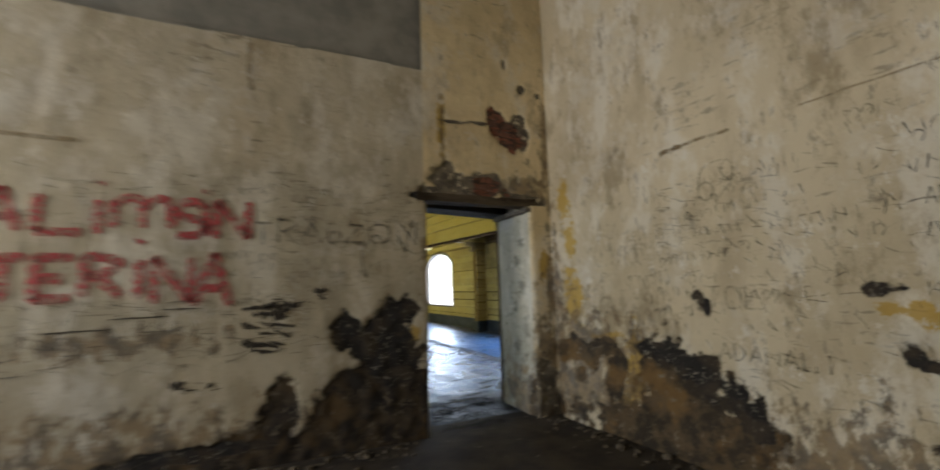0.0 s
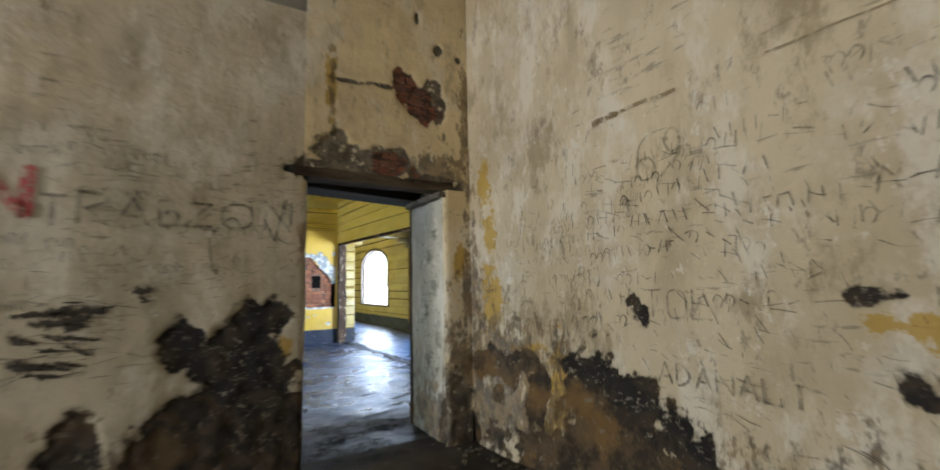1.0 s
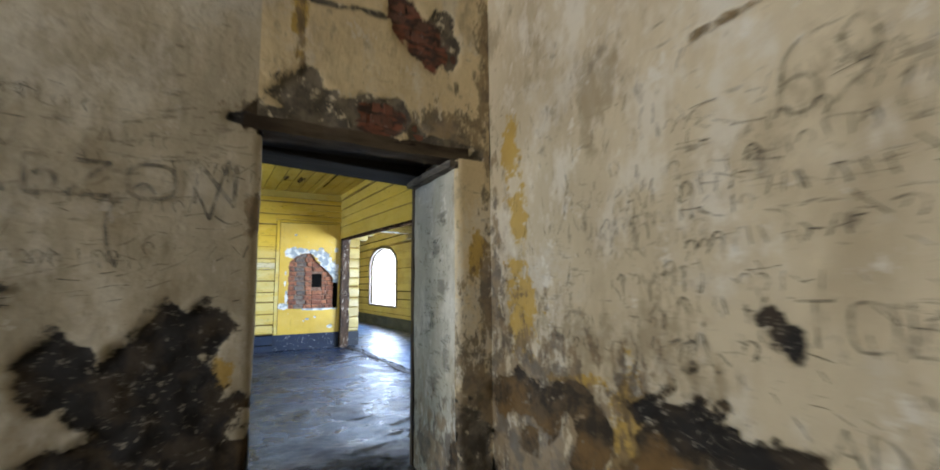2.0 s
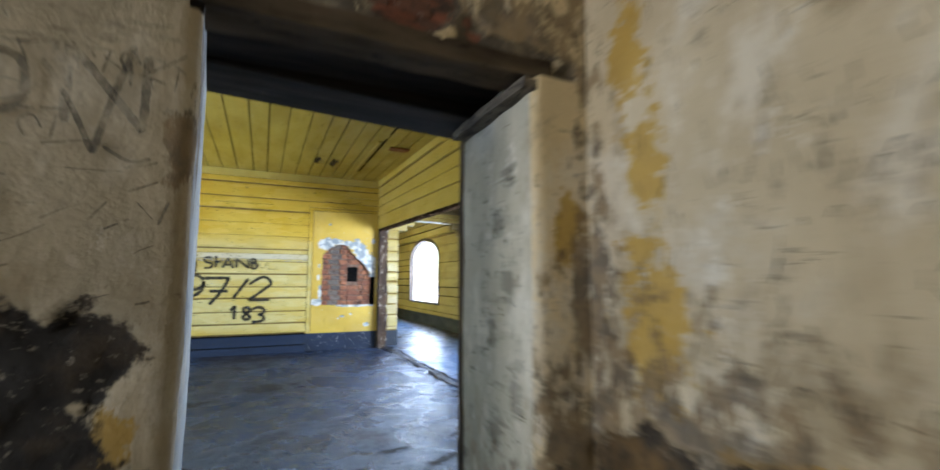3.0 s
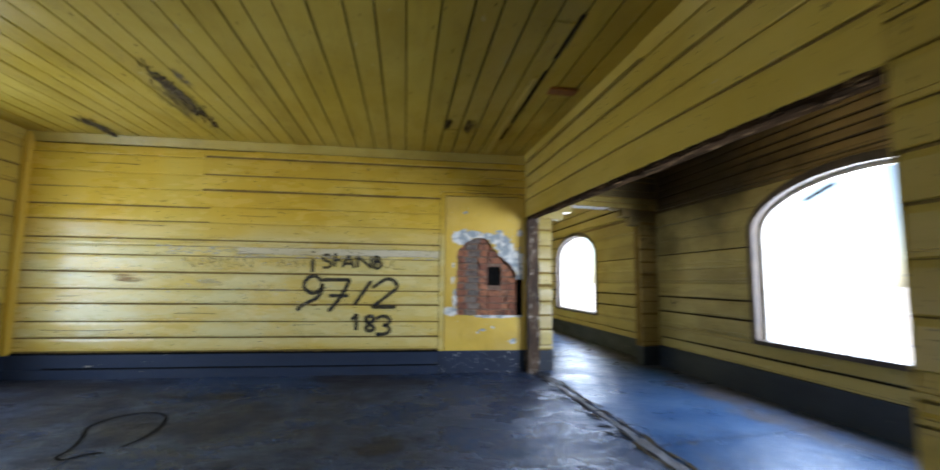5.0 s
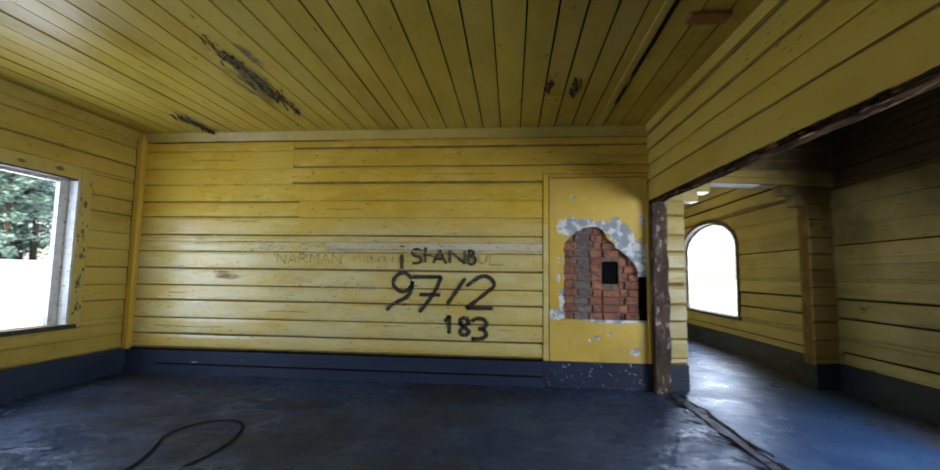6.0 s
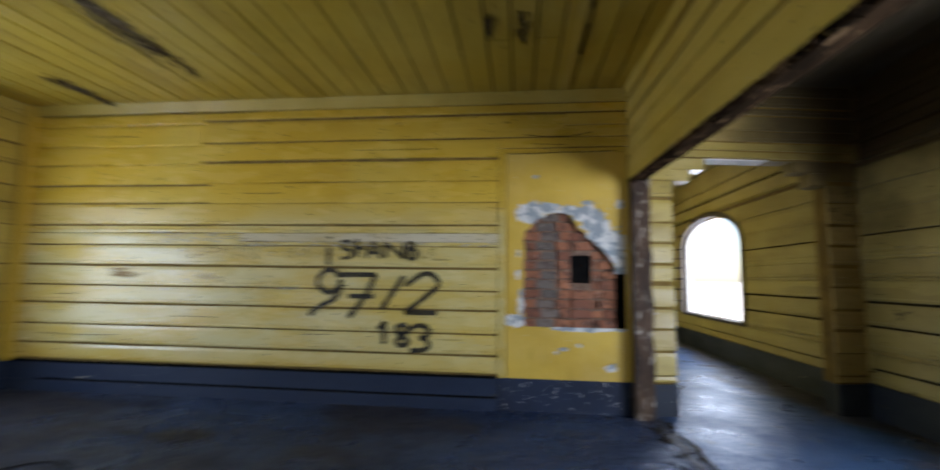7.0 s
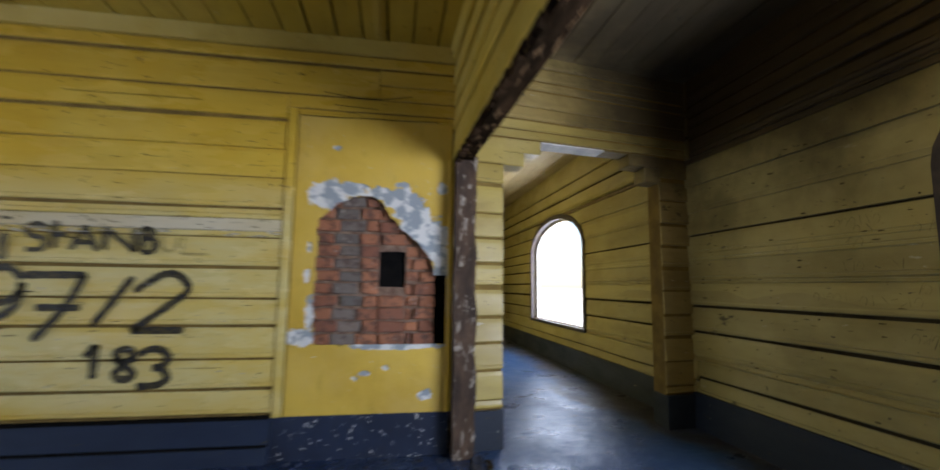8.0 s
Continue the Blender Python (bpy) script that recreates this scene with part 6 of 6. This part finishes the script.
# dashes where the wash is hacked off beside the doorway
def dash(bm, a, b, thick, rng):
    """A ragged dark stroke from a to b."""
    k = max(5, int(math.hypot(b[0] - a[0], b[1] - a[1]) / 0.012))
    edge = [[], []]
    for i in range(k + 1):
        t = i / k
        w = thick * (0.35 + 0.65 * math.sin(math.pi * min(1, 0.12 + 0.85 * t))) * rng.uniform(0.45, 1.25)
        u, z = a[0] + (b[0] - a[0]) * t, a[1] + (b[1] - a[1]) * t + rng.gauss(0, 0.1) * thick
        edge[0].append(bm.verts.new(on_door(u, z + w * rng.uniform(0.2, 0.7), 0.0105)))
        edge[1].append(bm.verts.new(on_door(u + rng.gauss(0, 0.003), z - w * rng.uniform(0.2, 0.7), 0.0105)))
    for i in range(k):
        bm.faces.new((edge[0][i], edge[1][i], edge[1][i + 1], edge[0][i + 1]))


DASHES = (((-0.17, 1.150), (0.05, 1.165), 0.022), ((-0.02, 1.168), (0.22, 1.172), 0.050), ((-0.10, 1.105), (0.16, 1.125), 0.036), ((0.04, 1.09), (0.13, 1.085), 0.040), ((-0.17, 1.035), (-0.06, 1.015), 0.034), ((-0.03, 1.045), (0.06, 0.995), 0.016), ((0.02, 1.035), (0.20, 1.005), 0.015), ((0.05, 0.985), (0.16, 0.93), 0.018),
          ((-0.06, 0.975), (0.08, 0.955), 0.014), ((-0.17, 0.90), (-0.02, 0.875), 0.040), ((-0.04, 0.90), (0.10, 0.845), 0.020), ((0.02, 0.90), (0.13, 0.87), 0.016), ((-0.10, 0.845), (0.05, 0.825), 0.022), ((0.33, 1.268), (0.43, 1.276), 0.030), ((0.36, 1.235), (0.40, 1.22), 0.014),
          ((-0.60, 0.64), (-0.51, 0.662), 0.045), ((-0.38, 0.615), (-0.345, 0.63), 0.030), ((-0.95, 1.12), (-0.62, 1.125), 0.008), ((-0.68, 1.17), (-0.42, 1.172), 0.008), ((-1.3, 1.05), (-0.95, 1.055), 0.008))
rng = random.Random(51)
hacked = bmesh.new()
for a, b, thick in DASHES:
    dash(hacked, a, b, 1.6 * thick, rng)
    for i in range(2):
        u, z = rng.uniform(a[0], b[0]), a[1] + rng.gauss(0, 0.03)
        dash(hacked, (u, z), (u + rng.uniform(0.03, 0.09), z + rng.gauss(0.004, 0.008)), thick * rng.uniform(0.2, 0.4), rng)
part("hacked_strokes", hacked, M_CHAR, wall_d, "black hacked strokes in the whitewash")

# gouges in the plaster
FINE = "fine dark scratches in whitewashed plaster"
scratches(on_white, 3.05, 1.9, 0.9, 2.2, 150, 0.07, 0, M_SCRATCH, FINE, 21)
scratches(on_white, 1.9, 0.3, 0.55, 1.95, 130, 0.09, 80, M_SCRATCH, FINE, 22)
scratches(on_white, 2.3, 0.5, 0.75, 1.7, 90, 0.06, 20, M_SCRATCH, FINE, 23)
scratches(on_door, -1.6, 1.2, 1.75, 2.15, 90, 0.12, 88, M_SCRATCH, FINE, 24)
scratches(on_door, -1.7, 0.3, 0.75, 1.25, 110, 0.16, 92, M_SCRATCH, FINE, 25)
scratches(on_door, -0.2, 1.2, 1.2, 1.7, 70, 0.09, 75, M_SCRATCH, FINE, 26)
scratches(on_reveal_r, 3.9, 3.4, 0.5, 1.7, 50, 0.05, 70, M_SCRATCH, FINE, 27, 0.008)
gouge = bmesh.new()
for a, b, w in (((1.91, 2.225), (1.36, 2.235), 0.022), ((1.91, 2.215), (1.72, 2.228), 0.035), ((0.95, 2.245), (0.2, 2.235), 0.008)):
    ribbon(gouge, [(a[0] + (b[0] - a[0]) * k / 6, a[1] + (b[1] - a[1]) * k / 6 + random.uniform(-0.008, 0.008)) for k in range(7)], w, on_white, 0.012)
part("gouge", gouge, M_GOUGE, wall_we, "long horizontal gouge in the plaster")
gouge = bmesh.new()
ribbon(gouge, [(-1.6, 2.33), (-1.4, 2.32), (-1.18, 2.32)], 0.03, on_door, 0.012)
ribbon(gouge, [(-0.16, 3.27), (-0.17, 3.05), (-0.14, 2.84)], 0.035, on_door, 0.012)
part("gouge", gouge, M_GOUGE, wall_d, "long gouges in the plaster")

# trees beyond the bank
def tree(seed, tall):
    rng = random.Random(seed)
    root = new("tree")
    tagged(root, "dense dark green tree beyond the pale bank", "tree", "trees beyond the bank")
    bm = bmesh.new()
    rings = []
    for k in range(7):
        r = 0.22 * (1 - k / 7.5)
        off = Vector((0.15 * noise.noise(Vector((seed, k * 0.6, 0))), 0.15 * noise.noise(Vector((k * 0.6, seed, 0))), tall * k / 6))
        rings.append([bm.verts.new(off + Vector((r * math.cos(a * math.tau / 8), r * math.sin(a * math.tau / 8), 0))) for a in range(8)])
    for a, b in zip(rings, rings[1:]):
        for i in range(8):
            bm.faces.new((a[i], a[(i + 1) % 8], b[(i + 1) % 8], b[i]))
    lf = bmesh.new()
    for k in range(46):
        t = rng.uniform(0.04, 0.98)
        a = rng.uniform(0, math.tau)
        reach = (1 - t) ** 0.7 * tall * 0.26 + 0.3
        start = Vector((0, 0, t * tall))
        end = start + Vector((math.cos(a) * reach, math.sin(a) * reach, -0.1 * reach + rng.uniform(-0.2, 0.4)))
        side = Vector((-math.sin(a), math.cos(a), 0)) * 0.03
        up = Vector((0, 0, 0.03))
        q = [bm.verts.new(start + o) for o in (side, up, -side)] + [bm.verts.new(end)]
        for i in range(3):
            bm.faces.new((q[i], q[(i + 1) % 3], q[3]))
        for j in range(80):
            c = start.lerp(end, rng.uniform(0.15, 1.05)) + Vector((rng.gauss(0, 0.22), rng.gauss(0, 0.22), rng.gauss(0, 0.16)))
            e1 = Vector((rng.gauss(0, 1), rng.gauss(0, 1), rng.gauss(0, 0.5))).normalized() * rng.uniform(0.08, 0.2)
            e2 = e1.cross(Vector((rng.gauss(0, 1), rng.gauss(0, 1), 1))).normalized() * rng.uniform(0.04, 0.1)
            lf.faces.new([lf.verts.new(c + v) for v in (-e1, e2, e1, -e2)])
    part("trunk", bm, M_BARK, root)
    part("crown", lf, M_LEAF, root)
    return root


first = tree(1, 9.0)
first.matrix_basis = pose(-31, 13.5, 1.9, 0, 0, 20)
second = tree(2, 11.0)
second.matrix_basis = pose(-34, 17.5, 2.0, 0, 0, 80)
for i in range(52):
    src = (first, second)[i % 2]
    copy_thing(src, pose(-29 - random.uniform(0, 10), 5 + (i % 22) * 1.5 + random.uniform(-0.8, 0.8), 1.8, 0, 0, random.uniform(0, 360)))
